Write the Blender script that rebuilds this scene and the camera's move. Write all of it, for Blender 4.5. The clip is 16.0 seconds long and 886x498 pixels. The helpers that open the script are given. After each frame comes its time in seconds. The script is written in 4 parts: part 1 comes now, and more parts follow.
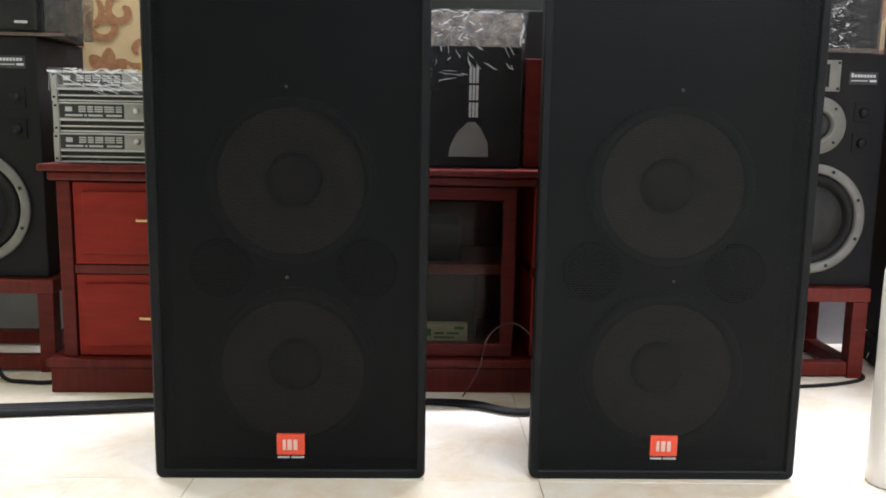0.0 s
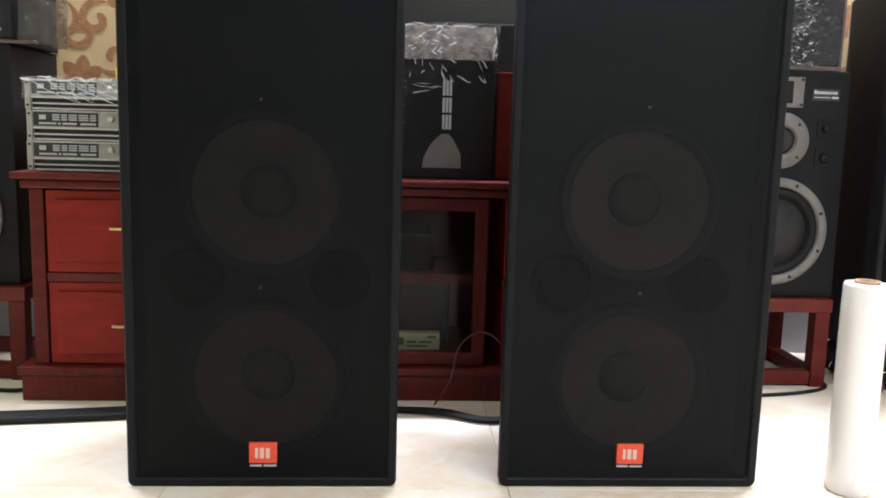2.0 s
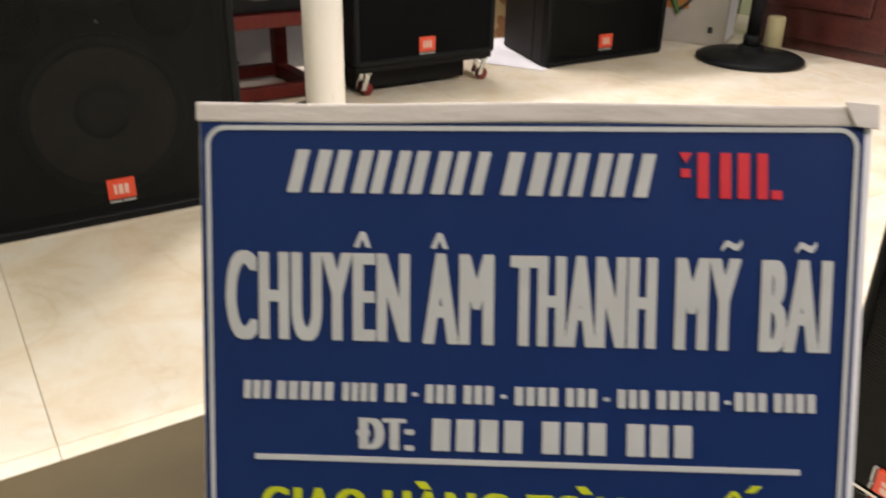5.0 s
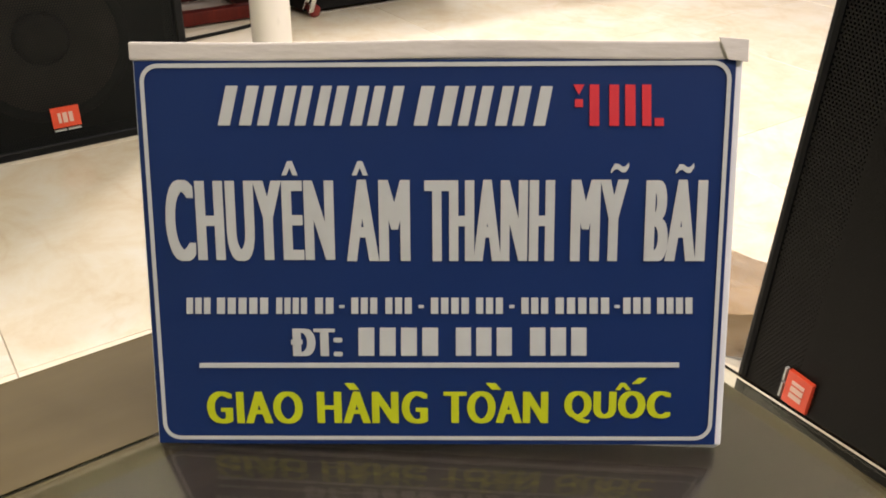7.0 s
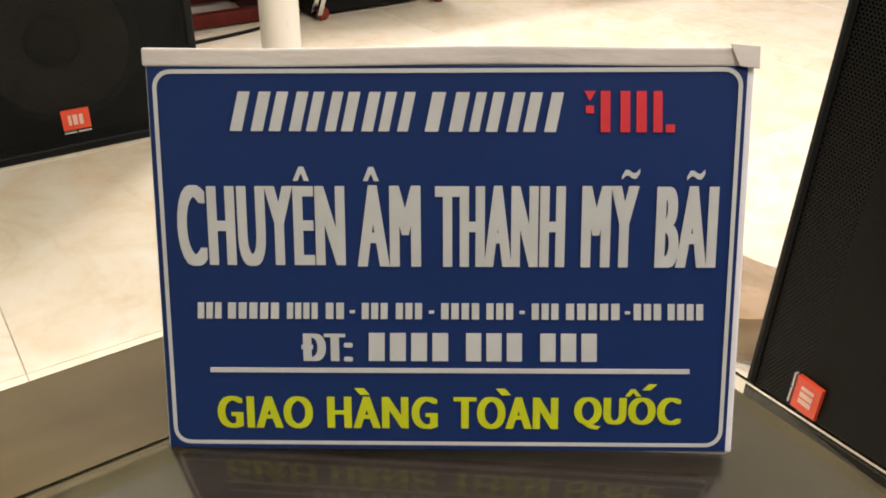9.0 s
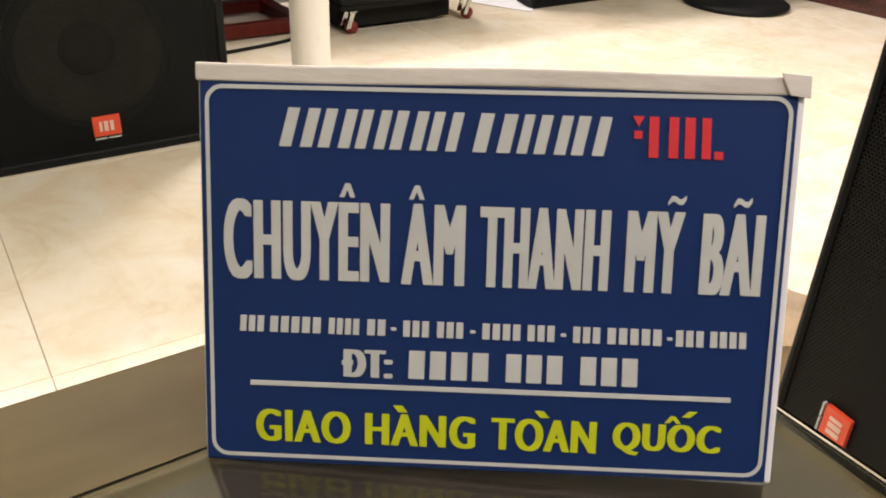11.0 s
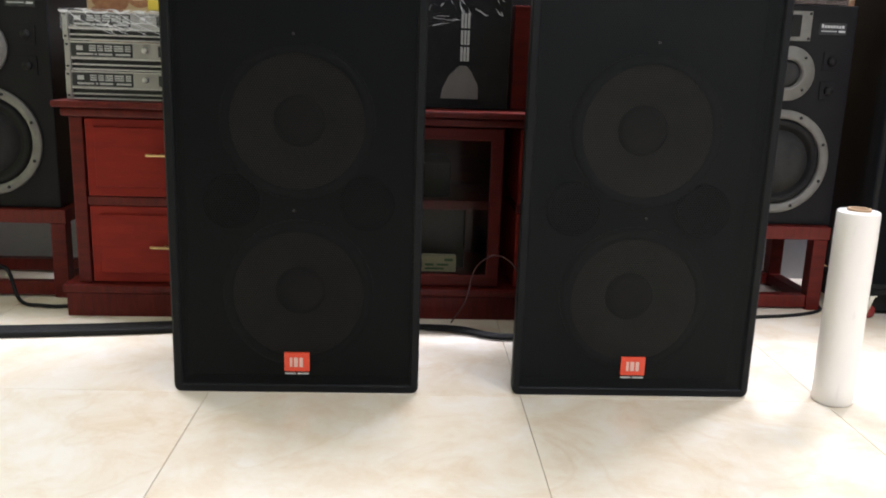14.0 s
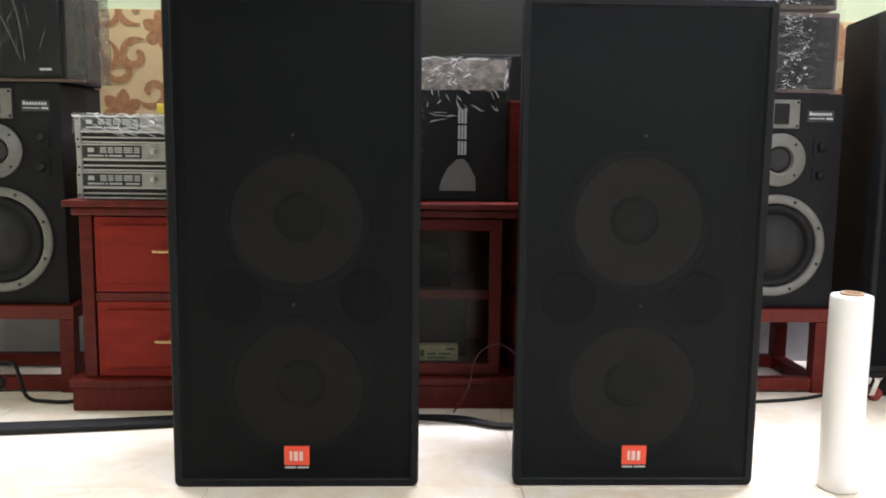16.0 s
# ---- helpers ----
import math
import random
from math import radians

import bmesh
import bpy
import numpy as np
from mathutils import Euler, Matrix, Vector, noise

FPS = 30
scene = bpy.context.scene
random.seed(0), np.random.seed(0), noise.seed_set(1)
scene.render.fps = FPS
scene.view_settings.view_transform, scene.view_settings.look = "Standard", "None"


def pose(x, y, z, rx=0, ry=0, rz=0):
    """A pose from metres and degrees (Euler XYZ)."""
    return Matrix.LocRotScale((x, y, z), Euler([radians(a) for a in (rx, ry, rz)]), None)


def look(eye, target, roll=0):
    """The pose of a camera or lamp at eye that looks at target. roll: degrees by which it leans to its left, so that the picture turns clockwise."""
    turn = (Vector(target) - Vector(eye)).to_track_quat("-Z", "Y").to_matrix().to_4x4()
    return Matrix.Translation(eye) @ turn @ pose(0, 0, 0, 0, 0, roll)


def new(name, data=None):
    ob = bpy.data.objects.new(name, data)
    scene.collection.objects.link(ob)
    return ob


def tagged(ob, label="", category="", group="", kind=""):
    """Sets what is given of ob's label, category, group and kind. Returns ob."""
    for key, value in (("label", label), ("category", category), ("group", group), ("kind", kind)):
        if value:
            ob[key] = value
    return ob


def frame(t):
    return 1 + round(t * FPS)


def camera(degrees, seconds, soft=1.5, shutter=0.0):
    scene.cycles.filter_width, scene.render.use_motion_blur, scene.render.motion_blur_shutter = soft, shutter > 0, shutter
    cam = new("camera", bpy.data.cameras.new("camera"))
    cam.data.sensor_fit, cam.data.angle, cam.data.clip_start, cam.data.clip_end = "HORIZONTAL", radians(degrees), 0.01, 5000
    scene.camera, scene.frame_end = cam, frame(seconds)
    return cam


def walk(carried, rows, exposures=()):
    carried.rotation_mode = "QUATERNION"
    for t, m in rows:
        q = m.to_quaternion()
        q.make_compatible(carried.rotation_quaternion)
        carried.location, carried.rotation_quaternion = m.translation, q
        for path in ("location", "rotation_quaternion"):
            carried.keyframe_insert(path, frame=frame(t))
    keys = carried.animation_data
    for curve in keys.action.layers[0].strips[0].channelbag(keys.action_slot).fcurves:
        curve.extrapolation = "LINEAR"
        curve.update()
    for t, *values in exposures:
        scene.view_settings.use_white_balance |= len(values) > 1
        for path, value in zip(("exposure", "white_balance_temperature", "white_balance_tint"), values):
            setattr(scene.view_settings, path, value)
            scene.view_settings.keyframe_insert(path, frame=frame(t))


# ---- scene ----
cam = camera(56.1, 16.0, 1.8, 0.5)
PATH = [
    (0, (0.28, 0.163, 0.818), (0.348, 2.14, 0.522), 1.0),
    (0.5, (0.279, 0.155, 0.824), (0.364, 2.131, 0.524), 1.2),
    (1, (0.28, 0.151, 0.827), (0.386, 2.127, 0.535), 1.3),
    (1.5, (0.289, 0.151, 0.827), (0.405, 2.127, 0.54), 1.3),
    (2, (0.285, 0.132, 0.836), (0.413, 2.108, 0.555), 1.6),
    (2.5, (0.284, 0.082, 0.864), (0.435, 2.054, 0.569), 1.2),
    (3, (0.309, 0.052, 0.867), (0.618, 1.996, 0.513), 0.6),
    (3.3, (0.354, 0.047, 0.856), (0.829, 1.95, 0.464), 0.0),
    (3.5, (0.374, 0.047, 0.868), (0.964, 1.907, 0.429), -0.0),
    (4, (0.438, 0.047, 0.853), (1.254, 1.778, 0.273), -0.3),
    (4.5, (0.477, 0.044, 0.831), (1.409, 1.646, 0.079), 0.3),
    (5, (0.494, 0.031, 0.826), (1.487, 1.538, -0.038), 1.2),
    (5.2, (0.504, 0.023, 0.833), (1.518, 1.49, -0.071), 1.7),
    (7.5, (0.487, -0.011, 0.846), (1.514, 1.364, -0.181), 1.6),
    (8, (0.488, -0.009, 0.844), (1.51, 1.371, -0.181), 1.5),
    (8.5, (0.488, -0.009, 0.846), (1.506, 1.377, -0.177), 1.5),
    (11, (0.477, -0.001, 0.85), (1.468, 1.425, -0.142), 2.6),
    (11.5, (0.421, 0.012, 0.859), (1.244, 1.586, -0.061), 2.6),
    (12, (0.356, 0.021, 0.874), (0.955, 1.736, 0.038), 2.3),
    (12.2, (0.329, 0.023, 0.888), (0.85, 1.776, 0.08), 2.1),
    (12.5, (0.298, 0.013, 0.9), (0.707, 1.824, 0.156), 1.7),
    (13, (0.266, -0.01, 0.869), (0.534, 1.887, 0.296), 1.4),
    (13.5, (0.266, -0.007, 0.865), (0.428, 1.924, 0.369), 2.1),
    (14, (0.248, -0.013, 0.85), (0.359, 1.933, 0.402), 1.9),
    (14.5, (0.265, -0.016, 0.86), (0.35, 1.942, 0.464), 1.0),
    (15, (0.275, -0.028, 0.864), (0.366, 1.942, 0.532), 0.7),
    (15.5, (0.277, -0.049, 0.877), (0.373, 1.928, 0.588), 0.7),
    (16, (0.288, -0.048, 0.877), (0.364, 1.934, 0.626), 0.7),
]
EXPOSURES = [(0.0, 1.01, 5550, 17), (2.4, 1.01, 5600, 17), (3.0, 1.14, 5620, 16), (3.5, 0.77, 5750, 16), (3.75, 0.46, 5900, 18), (4.0, 0.2, 6050, 20), (4.2, 0.26, 6100, 20), (4.5, 0.37, 6300, 18), (5.0, 0.4, 6500, 17), (8.0, 0.46, 6700, 17),
             (11.0, 0.46, 6800, 17), (11.5, 0.03, 6800, 19), (12.0, 0.15, 6500, 21), (12.6, 0.41, 6000, 20), (13.0, 0.71, 5700, 20), (13.5, 0.99, 5600, 18), (14.0, 0.67, 5650, 18), (14.8, 0.68, 5650, 18), (15.5, 0.85, 5600, 18), (16.0, 0.97, 5600, 18)]
walk(cam, [(t, look(eye, target, roll)) for t, eye, target, roll in PATH], EXPOSURES)

# ---- light: ceiling and wall tubes of the shop ----
world = bpy.data.worlds.new("world")
scene.world = world
world.use_nodes = True
world.node_tree.nodes["Background"].inputs[0].default_value = (0.9, 0.95, 1.0, 1)
world.node_tree.nodes["Background"].inputs[1].default_value = 0.02


def lamp(name, eye, target, sx, sy, watts, colour):
    data = bpy.data.lights.new(name, "AREA")
    data.shape, data.size, data.size_y, data.energy, data.color = "RECTANGLE", sx, sy, watts, colour
    ob = new(name, data)
    ob.matrix_world = look(eye, target)
    return ob


lamp("tube_lamp_back", (0.95, 3.12, 2.9), (0.95, 1.3, 0.0), 1.25, 0.12, 62, (1.0, 0.95, 0.90))
lamp("tube_lamp_back_left", (-1.4, 3.12, 2.9), (-1.2, 1.3, 0.0), 1.25, 0.12, 50, (1.0, 0.96, 0.94))
lamp("tube_lamp_back_right", (2.45, 3.12, 2.9), (2.45, 1.3, 0.0), 0.7, 0.12, 56, (1.0, 0.95, 0.91))
lamp("tube_lamp_front", (1.0, -1.6, 2.98), (1.0, -1.2, 0.0), 1.25, 0.1, 38, (1.0, 0.96, 0.93))
lamp("tube_lamp_side", (2.5, -0.6, 2.98), (2.5, -0.3, 0.0), 1.25, 0.1, 54, (1.0, 0.95, 0.91))


# ---- materials ----
def nodes_of(name):
    m = bpy.data.materials.new(name)
    m.use_nodes = True
    nt = m.node_tree
    return m, nt, nt.nodes["Principled BSDF"]


def node(nt, kind, **values):
    n = nt.nodes.new(kind)
    for key, v in values.items():
        n.inputs[key.replace("_", " ")].default_value = v
    return n


def coords(nt, scale=(1, 1, 1)):
    tc = nt.nodes.new("ShaderNodeTexCoord")
    mp = nt.nodes.new("ShaderNodeMapping")
    mp.inputs["Scale"].default_value = scale
    nt.links.new(tc.outputs["Object"], mp.inputs[0])
    return mp.outputs[0]


def ramp(nt, fac, stops):
    r = nt.nodes.new("ShaderNodeValToRGB")
    while len(r.color_ramp.elements) < len(stops):
        r.color_ramp.elements.new(0.5)
    for e, (p, c) in zip(r.color_ramp.elements, stops):
        e.position, e.color = p, (*c, 1)
    nt.links.new(fac, r.inputs[0])
    return r.outputs[0]


def surface(name, c1, c2, rough=0.5, metal=0.0, scale=20.0, stretch=(1, 1, 1), bump=0.1, fine=150.0, coat=0.0, sheen_rough=0.12, spec=0.5):
    """Two scales of variation: broad mottling from c1 to c2, fine grain in roughness and relief."""
    m, nt, b = nodes_of(name)
    co = coords(nt, stretch)
    n1 = node(nt, "ShaderNodeTexNoise", Scale=scale, Detail=6.0, Roughness=0.6)
    n2 = node(nt, "ShaderNodeTexNoise", Scale=fine, Detail=3.0)
    nt.links.new(co, n1.inputs["Vector"]), nt.links.new(co, n2.inputs["Vector"])
    nt.links.new(ramp(nt, n1.outputs[0], [(0.3, c1), (0.7, c2)]), b.inputs["Base Color"])
    mr = nt.nodes.new("ShaderNodeMapRange")
    mr.inputs["To Min"].default_value, mr.inputs["To Max"].default_value = max(rough - sheen_rough, 0.02), min(rough + sheen_rough, 1)
    nt.links.new(n2.outputs[0], mr.inputs[0]), nt.links.new(mr.outputs[0], b.inputs["Roughness"])
    bp = node(nt, "ShaderNodeBump", Strength=bump, Distance=0.002)
    nt.links.new(n2.outputs[0], bp.inputs["Height"]), nt.links.new(bp.outputs[0], b.inputs["Normal"])
    b.inputs["Metallic"].default_value = metal
    b.inputs["Specular IOR Level"].default_value = spec
    b.inputs["Coat Weight"].default_value = coat
    b.inputs["Coat Roughness"].default_value = 0.15
    return m


def marble():
    m, nt, b = nodes_of("cream_tile")
    tc = nt.nodes.new("ShaderNodeTexCoord")
    info = nt.nodes.new("ShaderNodeObjectInfo")
    shift = node(nt, "ShaderNodeVectorMath")
    shift.operation = "SCALE"
    shift.inputs["Scale"].default_value = 37.0
    nt.links.new(info.outputs["Random"], shift.inputs[0])
    add = nt.nodes.new("ShaderNodeVectorMath")
    nt.links.new(tc.outputs["Object"], add.inputs[0]), nt.links.new(shift.outputs[0], add.inputs[1])
    n1 = node(nt, "ShaderNodeTexNoise", Scale=6.0, Detail=8.0, Roughness=0.7, Distortion=0.4)
    n2 = node(nt, "ShaderNodeTexNoise", Scale=1.6, Detail=9.0, Roughness=0.55, Distortion=1.2)
    for n in (n1, n2):
        nt.links.new(add.outputs[0], n.inputs["Vector"])
    base = ramp(nt, n1.outputs[0], [(0.34, (0.71, 0.605, 0.45)), (0.5, (0.76, 0.685, 0.555)), (0.66, (0.79, 0.745, 0.655))])
    vein = ramp(nt, n2.outputs[0], [(0.0, (1, 1, 1)), (0.475, (1, 1, 1)), (0.5, (0.90, 0.83, 0.74)), (0.525, (1, 1, 1)), (1, (1, 1, 1))])
    mix = nt.nodes.new("ShaderNodeMix")
    mix.data_type, mix.blend_type = "RGBA", "MULTIPLY"
    mix.inputs[0].default_value = 0.4
    nt.links.new(base, mix.inputs[6]), nt.links.new(vein, mix.inputs[7])
    nt.links.new(mix.outputs[2], b.inputs["Base Color"])
    n3 = node(nt, "ShaderNodeTexNoise", Scale=9.0, Detail=4.0)
    mr = nt.nodes.new("ShaderNodeMapRange")
    mr.inputs["To Min"].default_value, mr.inputs["To Max"].default_value = 0.2, 0.27
    nt.links.new(n3.outputs[0], mr.inputs[0]), nt.links.new(mr.outputs[0], b.inputs["Roughness"])
    return m


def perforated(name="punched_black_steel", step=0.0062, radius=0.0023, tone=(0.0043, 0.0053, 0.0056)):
    """Black steel sheet punched with a staggered lattice of round holes, 6 mm apart."""
    m, nt, b = nodes_of(name)
    b.inputs["Base Color"].default_value = (*tone, 1)
    b.inputs["Specular IOR Level"].default_value = 0.2
    b.inputs["Roughness"].default_value = 0.5
    tc = nt.nodes.new("ShaderNodeTexCoord")
    pitch = Vector((step, 1.0, step * 3**0.5))
    dist = []
    for off in (0.0, 0.5):
        a = node(nt, "ShaderNodeVectorMath")
        a.operation = "MULTIPLY_ADD"
        a.inputs[1].default_value = (1 / pitch.x, 0, 1 / pitch.z)
        a.inputs[2].default_value = (off, 0.5, off)
        f = node(nt, "ShaderNodeVectorMath")
        f.operation = "FRACTION"
        s = node(nt, "ShaderNodeVectorMath")
        s.operation = "SUBTRACT"
        s.inputs[1].default_value = (0.5, 0.5, 0.5)
        k = node(nt, "ShaderNodeVectorMath")
        k.operation = "MULTIPLY"
        k.inputs[1].default_value = (pitch.x, 0, pitch.z)
        ln = node(nt, "ShaderNodeVectorMath")
        ln.operation = "LENGTH"
        nt.links.new(tc.outputs["Object"], a.inputs[0])
        for p, q in ((a, f), (f, s), (s, k), (k, ln)):
            nt.links.new(p.outputs[0], q.inputs[0])
        dist.append(ln.outputs["Value"])
    least = nt.nodes.new("ShaderNodeMath")
    least.operation = "MINIMUM"
    nt.links.new(dist[0], least.inputs[0]), nt.links.new(dist[1], least.inputs[1])
    hole = nt.nodes.new("ShaderNodeMath")
    hole.operation = "GREATER_THAN"
    hole.inputs[1].default_value = radius
    nt.links.new(least.outputs[0], hole.inputs[0])
    nt.links.new(hole.outputs[0], b.inputs["Alpha"])
    return m


def film_wrap(name, amount=0.045, tint=(0.9, 0.92, 0.93)):
    """Clear stretch film: mostly see-through, with sharp creased highlights."""
    m, nt, b = nodes_of(name)
    co = coords(nt, (1, 1, 2.2))
    n1 = node(nt, "ShaderNodeTexNoise", Scale=22.0, Detail=5.0, Roughness=0.65, Distortion=1.5)
    nt.links.new(co, n1.inputs["Vector"])
    bp = node(nt, "ShaderNodeBump", Strength=1.0, Distance=0.02)
    nt.links.new(n1.outputs[0], bp.inputs["Height"]), nt.links.new(bp.outputs[0], b.inputs["Normal"])
    b.inputs["Base Color"].default_value = (*tint, 1)
    b.inputs["Roughness"].default_value = 0.08
    b.inputs["Specular IOR Level"].default_value = 0.9
    veil = ramp(nt, n1.outputs[0], [(0.35, (amount * 0.5,) * 3), (0.62, (amount * 1.4,) * 3)])
    nt.links.new(veil, b.inputs["Alpha"])
    return m


def glass(name, tint, rough=0.0, ior=1.5):
    m, nt, b = nodes_of(name)
    b.inputs["Base Color"].default_value = (*tint, 1)
    b.inputs["Transmission Weight"].default_value = 1.0
    b.inputs["Roughness"].default_value = rough
    b.inputs["IOR"].default_value = ior
    return m


M_TILE = marble()
M_JOINT = surface("tile_grout", (0.48, 0.41, 0.32), (0.56, 0.49, 0.39), 0.8)
M_PAPER = surface("ochre_wallpaper", (0.45, 0.325, 0.15), (0.53, 0.40, 0.20), 0.6, scale=9, bump=0.12, fine=500)
M_SCROLL = surface("brown_damask_print", (0.22, 0.095, 0.036), (0.36, 0.185, 0.075), 0.5, scale=45, bump=0.08, fine=300)
M_GREEN = surface("pale_green_paint", (0.46, 0.52, 0.32), (0.50, 0.55, 0.35), 0.6, scale=3, bump=0.05)
M_NIGHT = surface("dark_unseen_wall", (0.03, 0.032, 0.035), (0.05, 0.052, 0.055), 0.7, scale=5)
M_CEIL = surface("white_ceiling_paint", (0.78, 0.78, 0.75), (0.82, 0.82, 0.79), 0.7, scale=3)
M_BLACK = surface("black_textured_paint", (0.0024, 0.003, 0.0037), (0.005, 0.0058, 0.0068), 0.6, bump=0.5, fine=420, scale=8, spec=0.2)
M_BLACK2 = surface("worn_black_vinyl", (0.0035, 0.0035, 0.004), (0.008, 0.0078, 0.0078), 0.65, bump=0.3, fine=300, scale=6, spec=0.2)
M_VOID = surface("matt_black_port", (0.0008, 0.0008, 0.001), (0.0014, 0.0014, 0.0016), 0.95, spec=0.05)
M_FRAME = surface("black_frame_plastic", (0.003, 0.0037, 0.0045), (0.0055, 0.0065, 0.0075), 0.55, bump=0.2, fine=300, scale=8, spec=0.2)
M_GRILLE = perforated()
# Right tower's steel: paler copy of M_GRILLE, its stronger light put into the tone.
M_LITGRILLE = perforated("lit_punched_steel", 0.0064, 0.0025, (0.0092, 0.0110, 0.0110))
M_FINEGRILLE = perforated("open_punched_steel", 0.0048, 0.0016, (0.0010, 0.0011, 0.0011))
M_CONE = surface("grey_paper_cone", (0.045, 0.038, 0.031), (0.062, 0.053, 0.043), 0.95, scale=14, bump=0.4, fine=200, spec=0.1)
M_DUST = surface("dark_dust_cap", (0.03, 0.025, 0.021), (0.042, 0.035, 0.03), 0.9, scale=14, spec=0.1)
M_RUBBER = surface("black_rubber", (0.004, 0.004, 0.004), (0.009, 0.009, 0.0086), 0.7, scale=30, spec=0.25)
M_ORANGE = surface("orange_badge_enamel", (0.66, 0.062, 0.024), (0.72, 0.08, 0.032), 0.35, scale=40, bump=0.02)
M_PALE = surface("pale_badge_print", (0.66, 0.42, 0.36), (0.72, 0.5, 0.43), 0.4, scale=40, bump=0.02)
M_WORNSTEEL = surface("dull_worn_steel", (0.035, 0.033, 0.03), (0.06, 0.056, 0.05), 0.5, 0.3, scale=60)
M_CHROME = surface("scuffed_chrome", (0.5, 0.5, 0.5), (0.65, 0.65, 0.65), 0.22, 1.0, scale=30)
M_RED = surface("red_stained_wood", (0.064, 0.0058, 0.0042), (0.115, 0.012, 0.0075), 0.45, scale=7, stretch=(1, 1, 7), bump=0.12, fine=60, spec=0.2)
M_REDX = surface("red_stained_wood_rail", (0.072, 0.0068, 0.0048), (0.125, 0.0135, 0.008), 0.42, scale=7, stretch=(7, 1, 1), bump=0.12, fine=60, spec=0.25)
M_REDP = surface("bright_red_drawer_wood", (0.165, 0.010, 0.005), (0.24, 0.017, 0.007), 0.55, scale=6, stretch=(1, 1, 5), bump=0.1, fine=60, spec=0.2)
M_DARKWOOD = surface("dark_brown_wood", (0.045, 0.014, 0.011), (0.09, 0.028, 0.022), 0.35, scale=6, stretch=(6, 1, 1), bump=0.12, fine=60, coat=0.2)
M_CUP = surface("dark_red_cupboard_wood", (0.038, 0.009, 0.0075), (0.068, 0.017, 0.013), 0.3, scale=6, stretch=(1, 1, 6), bump=0.12, fine=60, coat=0.15)
M_BRASS = surface("dull_brass", (0.55, 0.40, 0.18), (0.66, 0.5, 0.26), 0.35, 1.0, scale=40)
M_AMP = surface("grey_amp_faceplate", (0.29, 0.285, 0.26), (0.36, 0.355, 0.33), 0.5, 0.1, scale=12, bump=0.05)
M_SLAT = surface("light_grey_slat", (0.44, 0.435, 0.41), (0.54, 0.535, 0.51), 0.45, scale=14, bump=0.05)
M_AMPB = surface("dark_label_panel", (0.014, 0.015, 0.017), (0.024, 0.026, 0.028), 0.4, scale=30)
M_PRINT = surface("light_grey_print", (0.38, 0.39, 0.38), (0.46, 0.47, 0.46), 0.5, scale=60, bump=0.02)
M_TECH = surface("charcoal_speaker_vinyl", (0.0045, 0.0043, 0.005), (0.009, 0.0088, 0.0098), 0.6, scale=10, bump=0.35, fine=260, spec=0.18)
M_RING = surface("aged_silver_ring", (0.11, 0.107, 0.095), (0.165, 0.162, 0.145), 0.55, 0.1, scale=18, bump=0.1)
M_WOOF = surface("charcoal_woofer_cone", (0.022, 0.022, 0.0215), (0.037, 0.037, 0.036), 0.85, scale=18, bump=0.3, spec=0.2)
M_FILM = film_wrap("clear_stretch_film")
M_FILMT = film_wrap("thin_clear_film", 0.012)
M_ROSE = surface("rosy_brown_veneer", (0.055, 0.033, 0.027), (0.10, 0.06, 0.05), 0.4, scale=9, stretch=(5, 1, 1), bump=0.1)
# Wide dark-to-pale mottle stands for the gathered film's shine over the band.
M_SHEENBAND = surface("tan_band_film_sheen", (0.03, 0.026, 0.022), (0.36, 0.30, 0.24), 0.25, scale=30, bump=0.5, fine=50, spec=0.8)
# Pale colours of the slivers that stand in for highlights on film.
M_SHEEN = surface("grey_film_glint", (0.10, 0.105, 0.11), (0.34, 0.35, 0.36), 0.2, scale=60, bump=0.3, spec=0.8)
M_GLINT = surface("white_film_glint", (0.6, 0.61, 0.62), (0.88, 0.89, 0.9), 0.2, scale=60, bump=0.3, spec=0.8)
M_FILMS = film_wrap("smoky_loose_film", 0.42, (0.035, 0.033, 0.03))
M_FILMA = film_wrap("taut_stretch_film", 0.1)
M_FILMW = film_wrap("bunched_stretch_film", 0.05)
M_ROLL = surface("white_film_roll", (0.78, 0.75, 0.715), (0.86, 0.835, 0.80), 0.32, scale=5, stretch=(1, 1, 0.25), bump=0.12, fine=40, coat=0.35)
M_CARD = surface("brown_cardboard", (0.29, 0.19, 0.10), (0.38, 0.26, 0.15), 0.8, scale=14)
M_WHITECARD = surface("white_carton_board", (0.42, 0.39, 0.35), (0.50, 0.47, 0.42), 0.65, scale=5, bump=0.1)
M_PAPERW = surface("white_paper", (0.74, 0.74, 0.78), (0.8, 0.8, 0.84), 0.6, scale=5)
M_FLAP = surface("creased_flap_paper", (0.55, 0.505, 0.48), (0.68, 0.63, 0.60), 0.6, scale=12, stretch=(1, 1, 3), bump=0.3, fine=60)
M_BLUE = surface("blue_printed_sheet", (0.005, 0.023, 0.112), (0.007, 0.028, 0.132), 0.45, scale=4, bump=0.04, fine=90, spec=0.25)
M_WHITE = surface("white_print", (0.50, 0.51, 0.52), (0.56, 0.57, 0.58), 0.45, scale=40, bump=0.02, spec=0.3)
M_YELLOW = surface("lime_yellow_print", (0.50, 0.56, 0.012), (0.56, 0.62, 0.018), 0.45, scale=40, bump=0.02, spec=0.3)
M_REDINK = surface("red_print", (0.62, 0.03, 0.045), (0.68, 0.04, 0.055), 0.4, scale=40, bump=0.02)
M_REDPLASTIC = surface("red_caster_plastic", (0.16, 0.012, 0.010), (0.22, 0.016, 0.014), 0.4, scale=30)
M_GLASS = glass("tinted_table_glass", (0.90, 0.90, 0.86))
